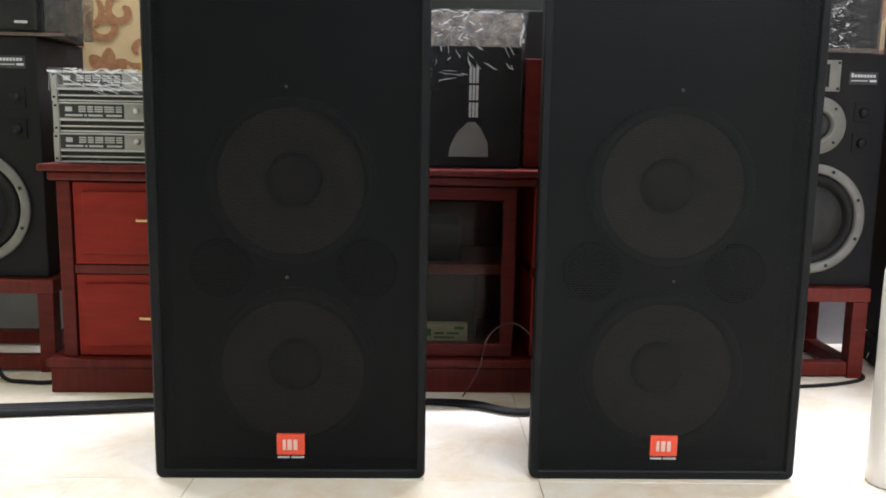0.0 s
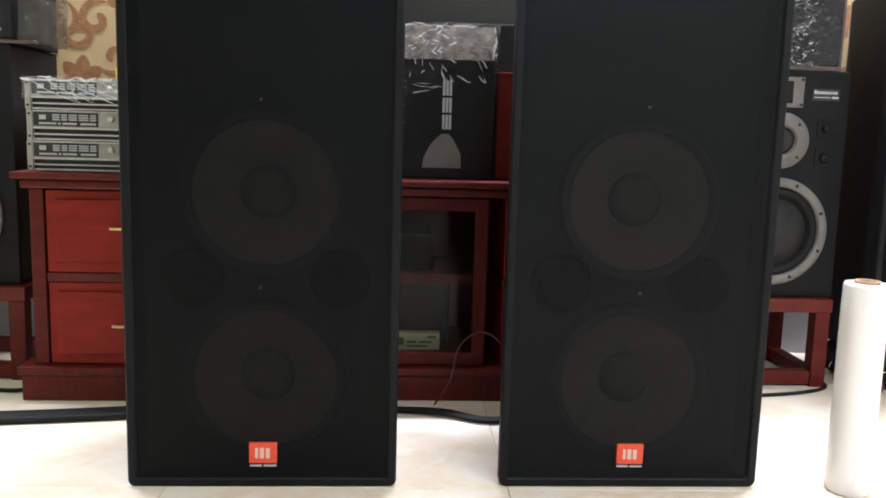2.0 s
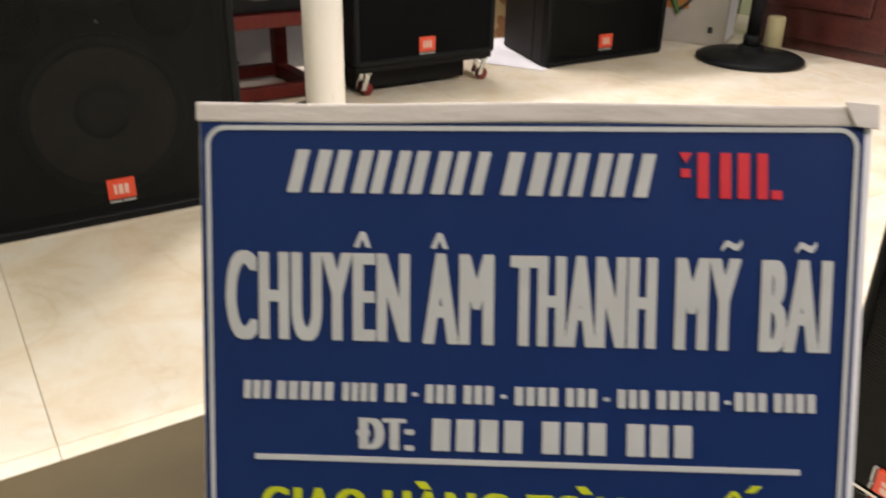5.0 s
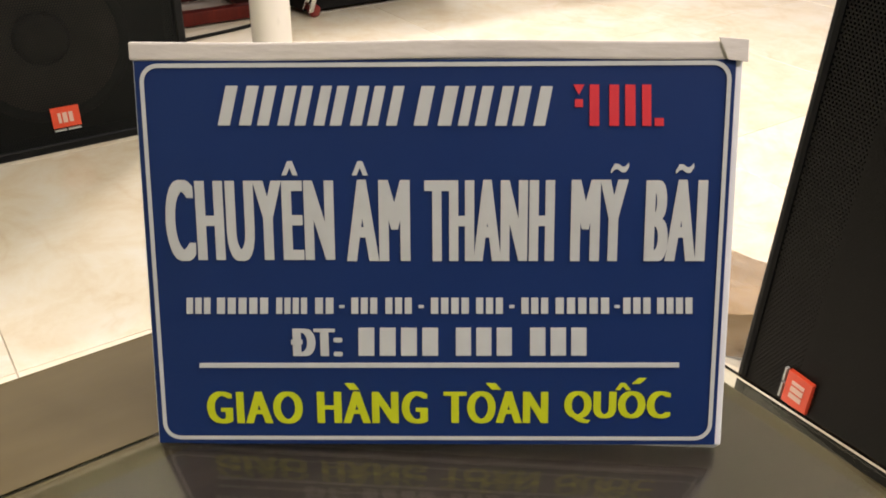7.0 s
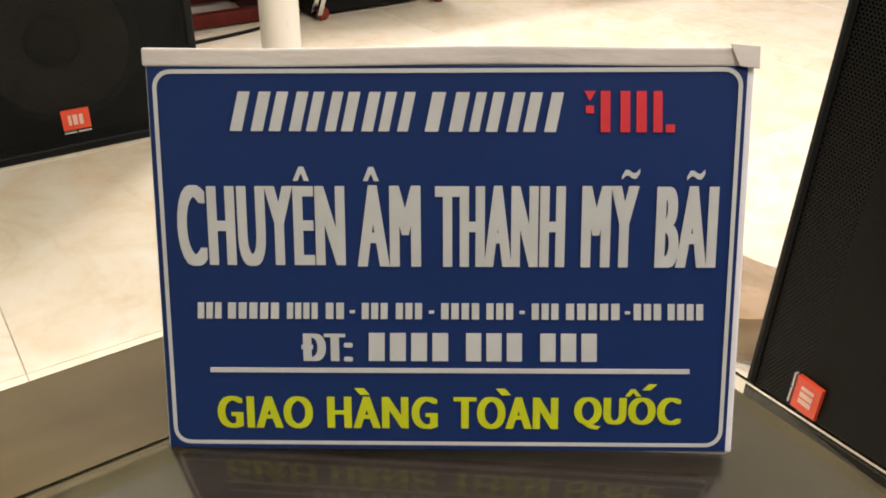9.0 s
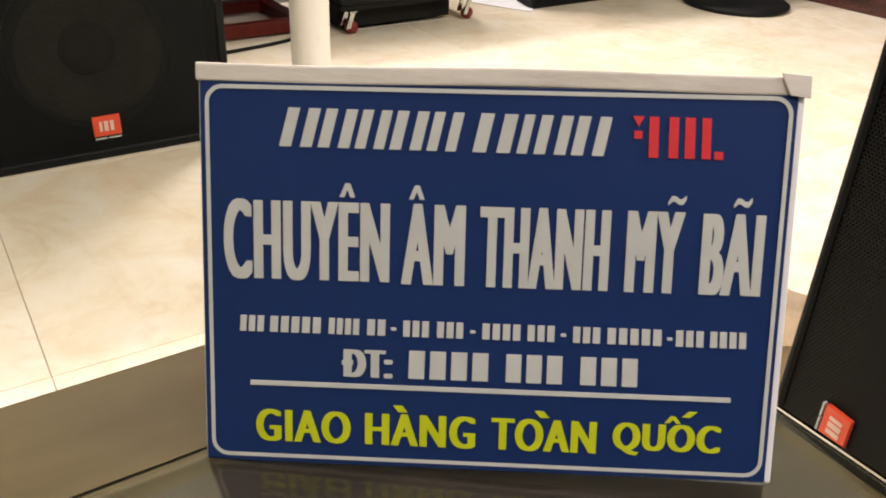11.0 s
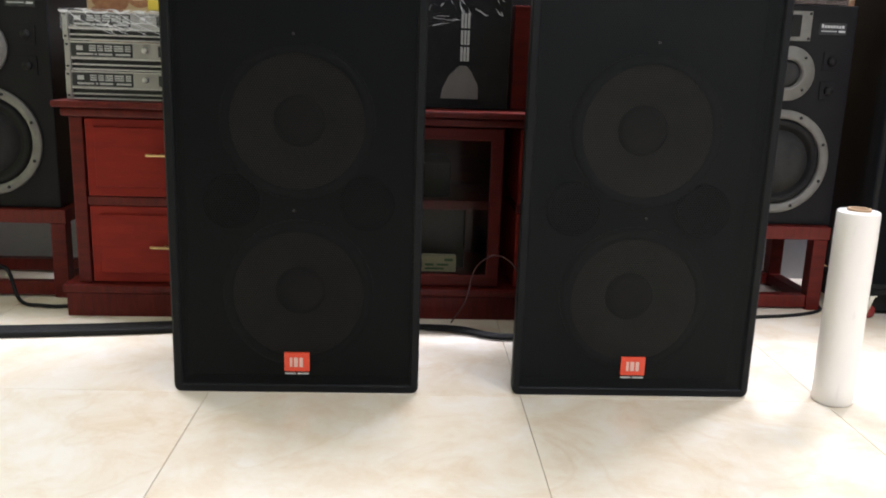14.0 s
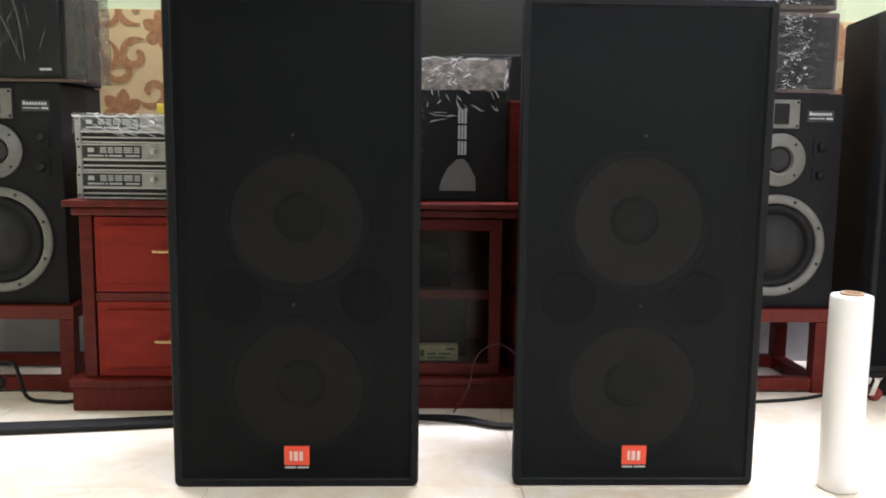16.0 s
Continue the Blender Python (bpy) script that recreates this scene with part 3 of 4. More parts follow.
# ---- red sideboard with amplifiers and boxed mixer ----
def cabinet(name, label, xl, xr, H, y, bays):
    """A red cabinet with plinth and moulded top; bays of two drawers or of one glass door."""
    s = thing(name, label, "cabinet", pose(0, y, 0))
    D, zt = 0.42, H - 0.021
    part("plinth", box(xl - 0.035, xr + 0.035, -0.02, D, 0, 0.078, 0.004), M_REDX, s)
    part("plinth_moulding", box(xl - 0.045, xr + 0.045, -0.03, D, 0.079, 0.106, 0.007), M_REDX, s)
    part("top", box(xl - 0.04, xr + 0.04, -0.035, D + 0.01, zt, H, 0.006), M_REDX, s)
    part("cornice", box(xl - 0.02, xr + 0.02, -0.017, D, zt - 0.028, zt - 0.001, 0.008), M_REDX, s)
    part("back_panel", box(xl + 0.02, xr - 0.02, D - 0.015, D, 0.107, zt - 0.029, 0), M_RED, s)
    for x0, x1 in ((xl, xl + 0.04), (xr - 0.04, xr)):
        part("post", box(x0, x1, 0, D - 0.016, 0.107, zt - 0.029, 0.003), M_RED, s)
    for kind, x0, x1 in bays:
        if kind == "drawers":
            part("rail", box(x0, x1, 0.002, 0.03, 0.361, 0.387, 0.002), M_REDX, s)
            for z0, z1 in ((0.110, 0.358), (0.390, zt - 0.033)):
                d = part("drawer", box(x0 + 0.003, x1 - 0.003, 0.004, D - 0.03, z0, z1, 0.002), M_REDP, s, "bright red drawer front")
                part("raised_panel", box(x0 + 0.03, x1 - 0.03, -0.006, 0.003, z0 + 0.03, z1 - 0.025, 0.005), M_REDP, d)
                cx, cz = (x0 + x1) / 2, (z0 + z1) / 2 + (-0.003 if z0 < 0.2 else 0.0135)
                part("handle", tube([(cx - 0.045, -0.022, cz), (cx - 0.03, -0.026, cz), (cx + 0.03, -0.026, cz), (cx + 0.045, -0.022, cz)], 0.0045), M_BRASS, d, "dull brass bar handle")
                part("handle_stem", tube([(cx, -0.024, cz), (cx, 0.002, cz)], 0.005), M_BRASS, d)
        else:
            cx, w = (x0 + x1) / 2, x1 - x0 - 0.004
            part("shelf", box(x0 + 0.001, x1 - 0.001, 0.03, D - 0.016, 0.362, 0.394, 0.002), M_REDX, s)
            part("floor_board", box(x0 + 0.001, x1 - 0.001, 0.022, D - 0.016, 0.107, 0.135, 0.002), M_REDX, s)
            h = zt - 0.032 - 0.109
            door = part("glass_door", ring_frame(w, h, 0.004, 0.04, 0.0, 0.02, 0.109 + h / 2, 0.003), M_RED, s)
            for v in door.data.vertices:
                v.co.x += cx
            pane = part("pane", box(cx - w / 2 + 0.038, cx + w / 2 - 0.038, 0.009, 0.012, 0.147, 0.109 + h - 0.038, 0), M_DOORGLASS, door, "clear door glass")
    return s


cabinet("drawer_cabinet", "red stained wooden cabinet with two drawers", -0.772, -0.208, 0.687, 2.632, [("drawers", -0.729, -0.251)])
cabinet("glass_cabinet", "red stained wooden cabinet with glass doors", -0.106, 1.22, 0.687, 2.655, [("door", -0.062, 0.588), ("drawers", 0.636, 1.176)])
ZT = 0.689
ZM = 0.689


def amplifier(x, y, z, wrapped):
    a = thing("power_amplifier", "grey rack power amplifier stacked on cabinet" + (", film-wrapped" if wrapped else ""), "amplifier", pose(x, y, z), "stacked amplifiers")
    w, h, d = 0.483, 0.0882, 0.36
    part("chassis", box(0.02, w - 0.02, 0.012, d, 0.002, h - 0.001, 0.002), M_AMPB, a)
    part("faceplate", box(0.0, w, 0.0, 0.012, 0.033, h - 0.003, 0.002), M_AMP, a)
    for xx in (0, w - 0.017):
        ear = part("rack_ear", box(xx, xx + 0.017, -0.004, 0.012, 0, h, 0.003), M_AMP, a)
        for zz in (0.012, h - 0.012):
            part("slot", box(xx + 0.004, xx + 0.012, -0.0048, -0.003, zz - 0.003, zz + 0.003, 0.001), M_RUBBER, ear, "dark mounting slot")
    part("face_lip", box(0.018, w - 0.018, -0.004, 0.011, 0.0332, 0.0382, 0.001), M_SLAT, a)
    part("top_lip", box(0.018, w - 0.018, -0.004, 0.011, h - 0.0052, h - 0.0015, 0.001), M_SLAT, a)
    for z0 in (0.001, 0.0155):
        part("vent_slat", box(0.018, w - 0.018, 0.0, 0.02, z0, z0 + 0.0045, 0.001), M_SLAT, a)
    p = part("label_panel", box(0.019, 0.203, -0.0025, 0.001, 0.0415, 0.081, 0.001), M_AMPB, a, "dark label panel")
    bm = bmesh.new()
    for x0, x1 in ((0.074, 0.094), (0.099, 0.115), (0.120, 0.143), (0.148, 0.176), (0.181, 0.198)):
        for z0 in (0.0582, 0.0648, 0.0714):
            add_box(bm, x0, x1, -0.004, -0.002, z0, z0 + 0.0042, 0)
    for x0, x1 in ((0.035, 0.085), (0.090, 0.097), (0.102, 0.142), (0.153, 0.197)):
        add_box(bm, x0, x1, -0.004, -0.002, 0.0462, 0.0518, 0)
    add_box(bm, 0.036, 0.055, -0.004, -0.002, 0.060, 0.0735, 0)
    part("print", bm, M_PRINT, p, "pale bars of printed marking")
    for kx in (0.242, 0.43):
        kb = part("knob", lathe([(0.008, -0.001), (0.008, -0.014), (0.0065, -0.016), (0.0005, -0.016)], "y", 24, (kx, 0, 0.064)), M_SLAT, a, "pale grey gain knob", True)
        part("scale_ring", lathe([(0.014, 0.0), (0.014, -0.0012), (0.009, -0.0014), (0.0085, 0.0)], "y", 28, (kx, 0, 0.064)), M_AMP, kb)
    part("lamp_window", box(0.28, 0.37, -0.0015, 0.001, 0.045, 0.078, 0.001), M_AMPB, a)
    if wrapped:
        f = sheet_noise(grid_box(0.002, w - 0.002, -0.02, d + 0.002, 0.03, h + 0.005, 18), 0.004, 30)
        part("film", f, M_FILMA, a, "crinkled clear film")
        fold_glints(a, 0.0, w, h - 0.006, h + 0.004, -0.027, 34, 21, 0.3, 0.05, 0.0022)
        fold_glints(a, 0.06, w, 0.012, h - 0.01, -0.026, 12, 22, -0.35, 0.16, 0.0012)
        fold_glints(a, 0.0, w, 0.03, h - 0.004, -0.0265, 14, 23, 0.6, 0.03, 0.0012)
        rnd = random.Random(4)
        # Thin pale rods painted as long glints down the film.
        for k in range(5):
            xx = 0.02 + 0.05 * k + rnd.uniform(0, 0.02)
            part("long_fold", tube([(xx, -0.027, h - 0.004), (xx + 0.05, -0.028, h * 0.62), (xx + 0.13, -0.027, 0.022)], 0.0007, 5), M_GLINT, a, "long fold glint painted pale")
    return a


for k in range(3):
    amplifier(-0.776 + 0.002 * (k % 2), 2.645, ZT + 0.0885 * k, k == 2)

tagged(part("yellow_box", box(-0.53, -0.41, 2.68, 2.78, ZT + 0.273, ZT + 0.305, 0.003), M_YELLOWBOX), "small yellow card box on the amplifiers", "box")

# Wrapped black carton standing on the sideboard.
mixer = thing("film_wrapped_carton", "black carton in clear stretch film on cabinet", "box", pose(0.412, 2.74, ZM) @ SIZE(1.08))
part("carton", box(-0.175, 0.175, 0, 0.27, 0, 0.432, 0.004), M_BLACK2, mixer)
part("lid_panel", box(-0.172, 0.172, -0.003, 0.0, 0.338, 0.430, 0.001), M_SHEENBAND, mixer, "tan band with film sheen mottled in")
bm = bmesh.new()
for k in range(3):
    z0 = 0.141 + 0.048 * k
    for x0 in (0.026, 0.0355, 0.045):
        add_box(bm, x0, x0 + 0.007, -0.004, -0.001, z0, z0 + 0.0415, 0)
part("emblem", bm, M_PRINT, mixer, "pale upright emblem bars")
bm = bmesh.new()
vs = [bm.verts.new((x, -0.003, z)) for x, z in ((-0.03, 0.03), (0.083, 0.03), (0.082, 0.07), (0.06, 0.112), (0.045, 0.128), (0.025, 0.128), (-0.005, 0.1), (-0.025, 0.06))]
face = bm.faces.new(vs)
ex = bmesh.ops.extrude_face_region(bm, geom=[face])
bmesh.ops.translate(bm, verts=[g for g in ex["geom"] if isinstance(g, bmesh.types.BMVert)], vec=(0, 0.002, 0))
bmesh.ops.recalc_face_normals(bm, faces=bm.faces)
part("grey_print", bm, M_GREYPANEL2, mixer, "grey printed silhouette")
part("film", sheet_noise(grid_box(-0.181, 0.181, -0.009, 0.275, 0.002, 0.438, 22), 0.004, 22), M_FILMT, mixer, "crinkled clear film")
part("gathered_film", sheet_noise(grid_box(-0.179, 0.182, -0.016, -0.011, 0.335, 0.438, 18), 0.006, 34, 5), M_FILMW, mixer, "gathered shiny film")
# Highlights of the carton's film, painted as pale slivers.
fold_glints(mixer, -0.1, 0.06, 0.35, 0.43, -0.021, 26, 3, 0.5, 0.03, 0.0016)
fold_glints(mixer, -0.172, 0.172, 0.426, 0.436, -0.021, 16, 9, 0.1, 0.06, 0.0016)
fold_glints(mixer, 0.163, 0.176, 0.34, 0.43, -0.021, 8, 10, 2, 0.05, 0.0013)
fold_glints(mixer, 0.02, 0.15, 0.275, 0.335, -0.017, 12, 4, -0.95, 0.05, 0.0012)
fold_glints(mixer, -0.17, 0.172, 0.335, 0.43, -0.0205, 60, 12, 0.6, 0.05, 0.0016, M_SHEEN)
fold_glints(mixer, -0.17, 0.0, 0.285, 0.335, -0.017, 14, 6, 2, 0.03, 0.0009)
fold_glints(mixer, -0.172, -0.08, 0.08, 0.28, -0.015, 40, 5, 0.3, 0.04, 0.0008, M_SHEEN)
fold_glints(mixer, -0.06, 0.07, 0.235, 0.27, -0.015, 5, 8, 0.12, 0.1, 0.0012)

red_box = tagged(part("red_wooden_box", box(0.612, 0.92, 2.75, 2.95, ZM + 0.001, 1.022, 0.004), M_RED), "red wooden box behind wrapped carton on cabinet", "box")

bottle = thing("spray_can", "yellow-green can with dark label on cabinet", "can", pose(0.281, 2.695, ZM))
part("lower_can", lathe([(0.026, 0.0), (0.029, 0.004), (0.029, 0.11), (0.026, 0.115), (0.0005, 0.115)], "z", 28), M_BLACK2, bottle, "dark labelled lower can", True)
part("label_patch", lathe([(0.0295, 0.05), (0.0297, 0.052), (0.0297, 0.092), (0.0295, 0.094)], "z", 28, (0, 0, 0), False), M_PAPERW, bottle, "white label band", True)
part("upper_can", lathe([(0.026, 0.114), (0.028, 0.118), (0.028, 0.30), (0.018, 0.325), (0.012, 0.35), (0.0005, 0.352)], "z", 28), M_AMBERGREEN, bottle, "yellow-green upper can", True)

# Things behind the glass door.
t = thing("black_receiver", "black receiver under plastic behind cabinet glass", "receiver", pose(0.16, 2.71, 0.396))
part("case", box(-0.2, 0.26, 0, 0.25, 0.006, 0.12, 0.004), M_BLACK2, t)
part("foot", box(-0.18, 0.24, 0.02, 0.22, 0, 0.007, 0), M_RUBBER, t)
part("film", sheet_noise(grid_box(-0.21, 0.27, -0.02, 0.255, 0.0, 0.15, 16), 0.012, 14), M_FILMT, t, "loose clear film")
tagged(part("grey_equipment_box", box(0.04, 0.482, 2.8, 2.99, 0.136, 0.36, 0.004), M_DIMBOX), "grey-beige equipment case behind cabinet glass", "box")
note = tagged(part("small_cream_box", box(0.272, 0.451, 2.74, 2.78, 0.136, 0.191, 0.003), M_CREAM), "small cream box with green print", "box")
bm = bmesh.new()
for x0, x1, z0, z1 in ((0.32, 0.335, 0.152, 0.176), (0.345, 0.375, 0.158, 0.165), (0.385, 0.425, 0.158, 0.165), (0.345, 0.41, 0.145, 0.151), (0.41, 0.44, 0.174, 0.183)):
    add_box(bm, x0, x1, 2.7385, 2.741, z0, z1, 0)
part("print", bm, M_GREENP, note)

tagged(part("black_equipment_case", box(0.455, 0.80, 2.97, 3.06, ZM + 0.001, 1.195, 0.006), M_BLACK2), "black equipment case standing behind the wrapped carton", "case")

# Black television on the wall behind.
tv = thing("television", "flat black television on the wall", "television", pose(0.35, 3.3, 0.98))
part("screen", box(-0.62, 0.62, -0.012, 0.0, 0.015, 0.72, 0.002), M_SCREEN, tv)
part("bezel", box(-0.64, 0.64, -0.008, 0.05, 0, 0.735, 0.004), M_FRAME, tv)


# ---- hi-fi loudspeakers on red stands ----
def stand(cx, y, label):
    s = thing("speaker_stand", label, "stand", pose(cx, y, 0) @ SIZE(1.1, 1.04), "red wooden stands")
    w, d, h, t = 0.45, 0.34, 0.296, 0.046
    for sx in (-1, 1):
        for y0 in (0, d - t):
            x = sx * (w / 2 - t / 2)
            part("leg", box(x - t / 2, x + t / 2, y0, y0 + t, 0, h - t, 0.003), M_RED, s)
        part("side_rail", box(sx * (w / 2) - (t if sx > 0 else 0), sx * (w / 2) + (0 if sx > 0 else t), t + 0.001, d - t - 0.001, 0.012, 0.05, 0.003), M_RED, s)
    for y0 in (0, d - t):
        part("low_rail", box(-w / 2 + t + 0.001, w / 2 - t - 0.001, y0 + 0.004, y0 + t - 0.004, 0.008, 0.052, 0.003), M_REDX, s)
    part("seat_top", box(-w / 2 - 0.004, w / 2 + 0.004, -0.004, d + 0.004, h - t + 0.001, h, 0.004), M_REDX, s)
    return s


def hifi(cx, y, z, label):
    s = thing("hifi_speaker", label, "loudspeaker", pose(cx, y, z) @ SIZE(1.1), "hi-fi loudspeakers")
    W, H, D = 0.408, 0.688, 0.33
    part("cabinet_body", box(-W / 2, W / 2, 0, D, 0, H, 0.005), M_TECH, s)
    wf = part("woofer", lathe([(0.165, -0.001), (0.165, -0.008), (0.161, -0.012), (0.139, -0.012), (0.136, -0.006), (0.134, 0.012)], "y", 64, (0, 0, 0.204)), M_RING, s, "black woofer in silver ring", True)
    part("surround", lathe([(0.135, -0.002), (0.127, -0.009), (0.117, -0.009), (0.111, -0.003), (0.109, 0.0)], "y", 56, (0, 0, 0.204)), M_RUBBER, wf, smooth=True)
    part("cone", lathe([(0.112, -0.0015), (0.05, -0.004), (0.04, -0.012), (0.0005, -0.02)], "y", 56, (0, 0, 0.204)), M_WOOF, wf, smooth=True)
    for k in range(8):
        a = radians(22.5 + 45 * k)
        part("bolt", lathe([(0.005, -0.011), (0.005, -0.014), (0.0005, -0.015)], "y", 10, (0.151 * math.cos(a), 0, 0.204 + 0.151 * math.sin(a))), M_RUBBER, wf)
    md = part("midrange", lathe([(0.084, -0.001), (0.084, -0.009), (0.081, -0.012), (0.055, -0.012), (0.052, -0.016), (0.046, -0.016), (0.042, -0.008), (0.041, 0.0)], "y", 48, (0, 0, 0.479)), M_RING, s, "silver midrange ring", True)
    part("dome", lathe([(0.042, -0.001), (0.03, -0.003), (0.0005, -0.006)], "y", 32, (0, 0, 0.479)), M_WOOF, md, smooth=True)
    for k in range(4):
        a = radians(45 + 90 * k)
        part("bolt", lathe([(0.004, -0.011), (0.004, -0.014), (0.0005, -0.0145)], "y", 10, (0.069 * math.cos(a), 0, 0.479 + 0.069 * math.sin(a))), M_RUBBER, md)
    tw = part("tweeter", box(-0.058, 0.058, -0.006, 0.001, 0.578, 0.668, 0.002), M_RING, s, "silver horn tweeter plate")
    part("slot", box(-0.024, 0.024, -0.0095, -0.004, 0.591, 0.656, 0.003), M_RUBBER, tw)
    for sx in (-1, 1):
        for z0 in (0.586, 0.66):
            part("bolt", lathe([(0.004, -0.005), (0.004, -0.008), (0.0005, -0.0085)], "y", 10, (0.051 * sx, 0, z0)), M_RUBBER, tw)
    pl = part("name_plate", box(0.085, 0.171, -0.0025, 0.001, 0.6, 0.635, 0.001), M_AMPB, s)
    bm = bmesh.new()
    for k in range(8):
        x0 = 0.091 + k * 0.0092
        add_box(bm, x0, x0 + 0.0062, -0.004, -0.002, 0.62, 0.628 + (0.003 if k == 0 else 0), 0)
    add_box(bm, 0.091, 0.14, -0.004, -0.002, 0.609, 0.6115, 0)
    add_box(bm, 0.146, 0.166, -0.004, -0.002, 0.6075, 0.613, 0)
    part("print", bm, M_WHITE, pl, "pale bars of lettering")
    for z0 in (0.43, 0.52):
        kb = part("control_dial", box(0.11, 0.165, -0.003, 0.001, z0 - 0.028, z0 + 0.028, 0.001), M_TECH, s)
        part("dial_knob", lathe([(0.014, -0.002), (0.013, -0.012), (0.0005, -0.0125)], "y", 20, (0.137, 0, z0)), M_RUBBER, kb, smooth=True)
    return s


stand(1.535, 2.81, "low red wooden stand under hi-fi loudspeaker")
stand(-1.1225, 2.81, "low red wooden stand beside drawer cabinet")
hifi(1.572, 2.84, 0.3085, "charcoal hi-fi loudspeaker with silver driver rings on stand")
hifi(-1.121, 2.84, 0.3085, "charcoal hi-fi loudspeaker with silver rings beside cabinet")


def wrapped_speaker(cx, y, z, w, h, label, mark):
    s = thing("bookshelf_speaker", label, "loudspeaker", pose(cx, y, z) @ SIZE(1.1), "wrapped bookshelf loudspeakers")
    part("cabinet_body", box(-w / 2, w / 2, 0.01, 0.3, 0.0, h, 0.004), M_ROSE if cx > 0 else M_BLACK2, s)
    part("grille_cloth", box(-w / 2 + 0.012, w / 2 - 0.012, 0.0, 0.012, 0.014, h - 0.014, 0.006), M_BLACK2, s)
    if mark:
        part("name_plate", box(w / 2 - 0.075, w / 2 - 0.04, -0.002, 0.002, 0.035, 0.042, 0.0005), M_PRINT, s)
    if cx > 0:
        fold_glints(s, 0.03, 0.11, 0.01, h - 0.01, -0.0195, 70, 31, 0.5, 0.016, 0.0008)
        fold_glints(s, 0.02, 0.13, 0.01, h - 0.01, -0.019, 60, 35, 0.5, 0.03, 0.0009, M_SHEEN)
        fold_glints(s, -w / 2 + 0.02, 0.08, h * 0.35, h - 0.01, -0.019, 70, 32, 0.12, 0.09, 0.0009, M_SHEEN)
        fold_glints(s, -w / 2 + 0.02, w / 2 - 0.02, 0.02, h * 0.7, -0.019, 50, 33, 0.6, 0.022, 0.0007, M_SHEEN)
        # Paired rods carry a long glint across the film in their colour.
        for o in (0.0, 0.006):
            part("long_fold", tube([(-0.03 + o, -0.019, 0.03), (0.03 + o, -0.02, 0.085), (0.1 + o, -0.02, 0.15)], 0.0006, 5), M_SHEEN, s, "long fold glint painted pale")
    else:
        # Grey rods painted as glints running down the film.
        for x0, x1 in ((0.08, 0.0), (0.13, 0.17), (0.05, 0.16), (-0.02, 0.03)):
            part("long_fold", tube([(x0, -0.019, h - 0.005), ((x0 + x1) / 2 + 0.008, -0.02, h * 0.6), (x1, -0.019, 0.06)], 0.0005, 5), M_SHEEN, s, "long fold of film, glint painted grey")
        fold_glints(s, 0.0, w / 2 - 0.04, 0.05, h - 0.01, -0.0195, 14, 34, 2, 0.08, 0.0005, M_SHEEN)
        part("loose_film", sheet_noise(grid_box(w / 2 + 0.007, w / 2 + 0.068, 0.0, 0.2, 0.004, h + 0.002, 12), 0.006, 20, 3), M_FILMS, s, "loose smoky film at one end")
        part("base_strip", box(-w / 2 - 0.004, w / 2 + 0.06, -0.008, 0.01, 0.0005, 0.009, 0.002), M_ROSE, s, "rosy strip along the base")
    part("film", sheet_noise(grid_box(-w / 2 - 0.006, w / 2 + 0.006, -0.012, 0.305, 0.001, h + 0.005, 22), 0.006, 24, cx), M_FILM if cx > 0 else M_FILMT, s, "crinkled clear film")
    return s


wrapped_speaker(1.527, 2.84, 1.0665, 0.43, 0.25, "dark wood bookshelf loudspeaker wrapped in film", False)
wrapped_speaker(1.524, 2.85, 1.353, 0.42, 0.2, "grey-topped film-wrapped bookshelf loudspeaker on another", False)
wrapped_speaker(-1.186, 2.84, 1.0665, 0.56, 0.29, "black bookshelf loudspeaker in clear film", True)
tagged(part("leaning_board", box(-2.2, -0.7, 3.235, 3.255, 0.0, 0.34, 0.003), M_GREYPANEL), "pale grey board leaning behind the stand", "board")
tagged(part("leaning_board", box(1.3, 2.0, 3.26, 3.28, 0.0, 0.33, 0.003), M_GREYPANEL), "pale grey board behind the stand", "board")

# ---- floor things ----
roll = thing("stretch_film_roll", "white roll of stretch film standing on end", "film roll", pose(1.404, 1.986, 0) @ SIZE(1.05, 1.045))
bm = lathe([(0.022, 0.012), (0.044, 0.0), (0.0485, 0.004), (0.0485, 0.05), (0.0492, 0.12), (0.0488, 0.3), (0.0493, 0.42), (0.0485, 0.482), (0.0465, 0.488), (0.026, 0.4885), (0.024, 0.470)], "z", 48)
part("film_winding", bm, M_ROLL, roll, smooth=True)
part("cardboard_core", lathe([(0.027, 0.468), (0.027, 0.493), (0.0265, 0.494), (0.021, 0.494), (0.0205, 0.493), (0.0205, 0.3), (0.0005, 0.3)], "z", 36), M_CARD, roll, "brown cardboard core", True)


def cable(points, radius, label, mat=M_RUBBER):
    return tagged(part("cable", tube(points, radius), mat, smooth=True), label, "cable", "floor cables")


for k in range(4):
    o = 0.018 * k
    cable([(-2.3, 2.30 + o, 0.011), (-1.5, 2.345 + o, 0.011), (-0.95, 2.385 + o, 0.011), (-0.46, 2.452 + o, 0.011), (-0.2, 2.52 + 0.5 * o, 0.011 + 0.004 * k), (0.2, 2.55, 0.011 + 0.004 * k)], 0.0105, "thick black cable lying on tiles before cabinet")
for k in range(3):
    cable([(0.15, 2.53 - 0.006 * k, 0.009), (0.33, 2.535 - 0.010 * k, 0.009), (0.46, 2.51 - 0.016 * k, 0.012), (0.6, 2.45 - 0.012 * k, 0.009), (0.85, 2.54, 0.009)], 0.006, "black cable curving behind the loudspeakers")
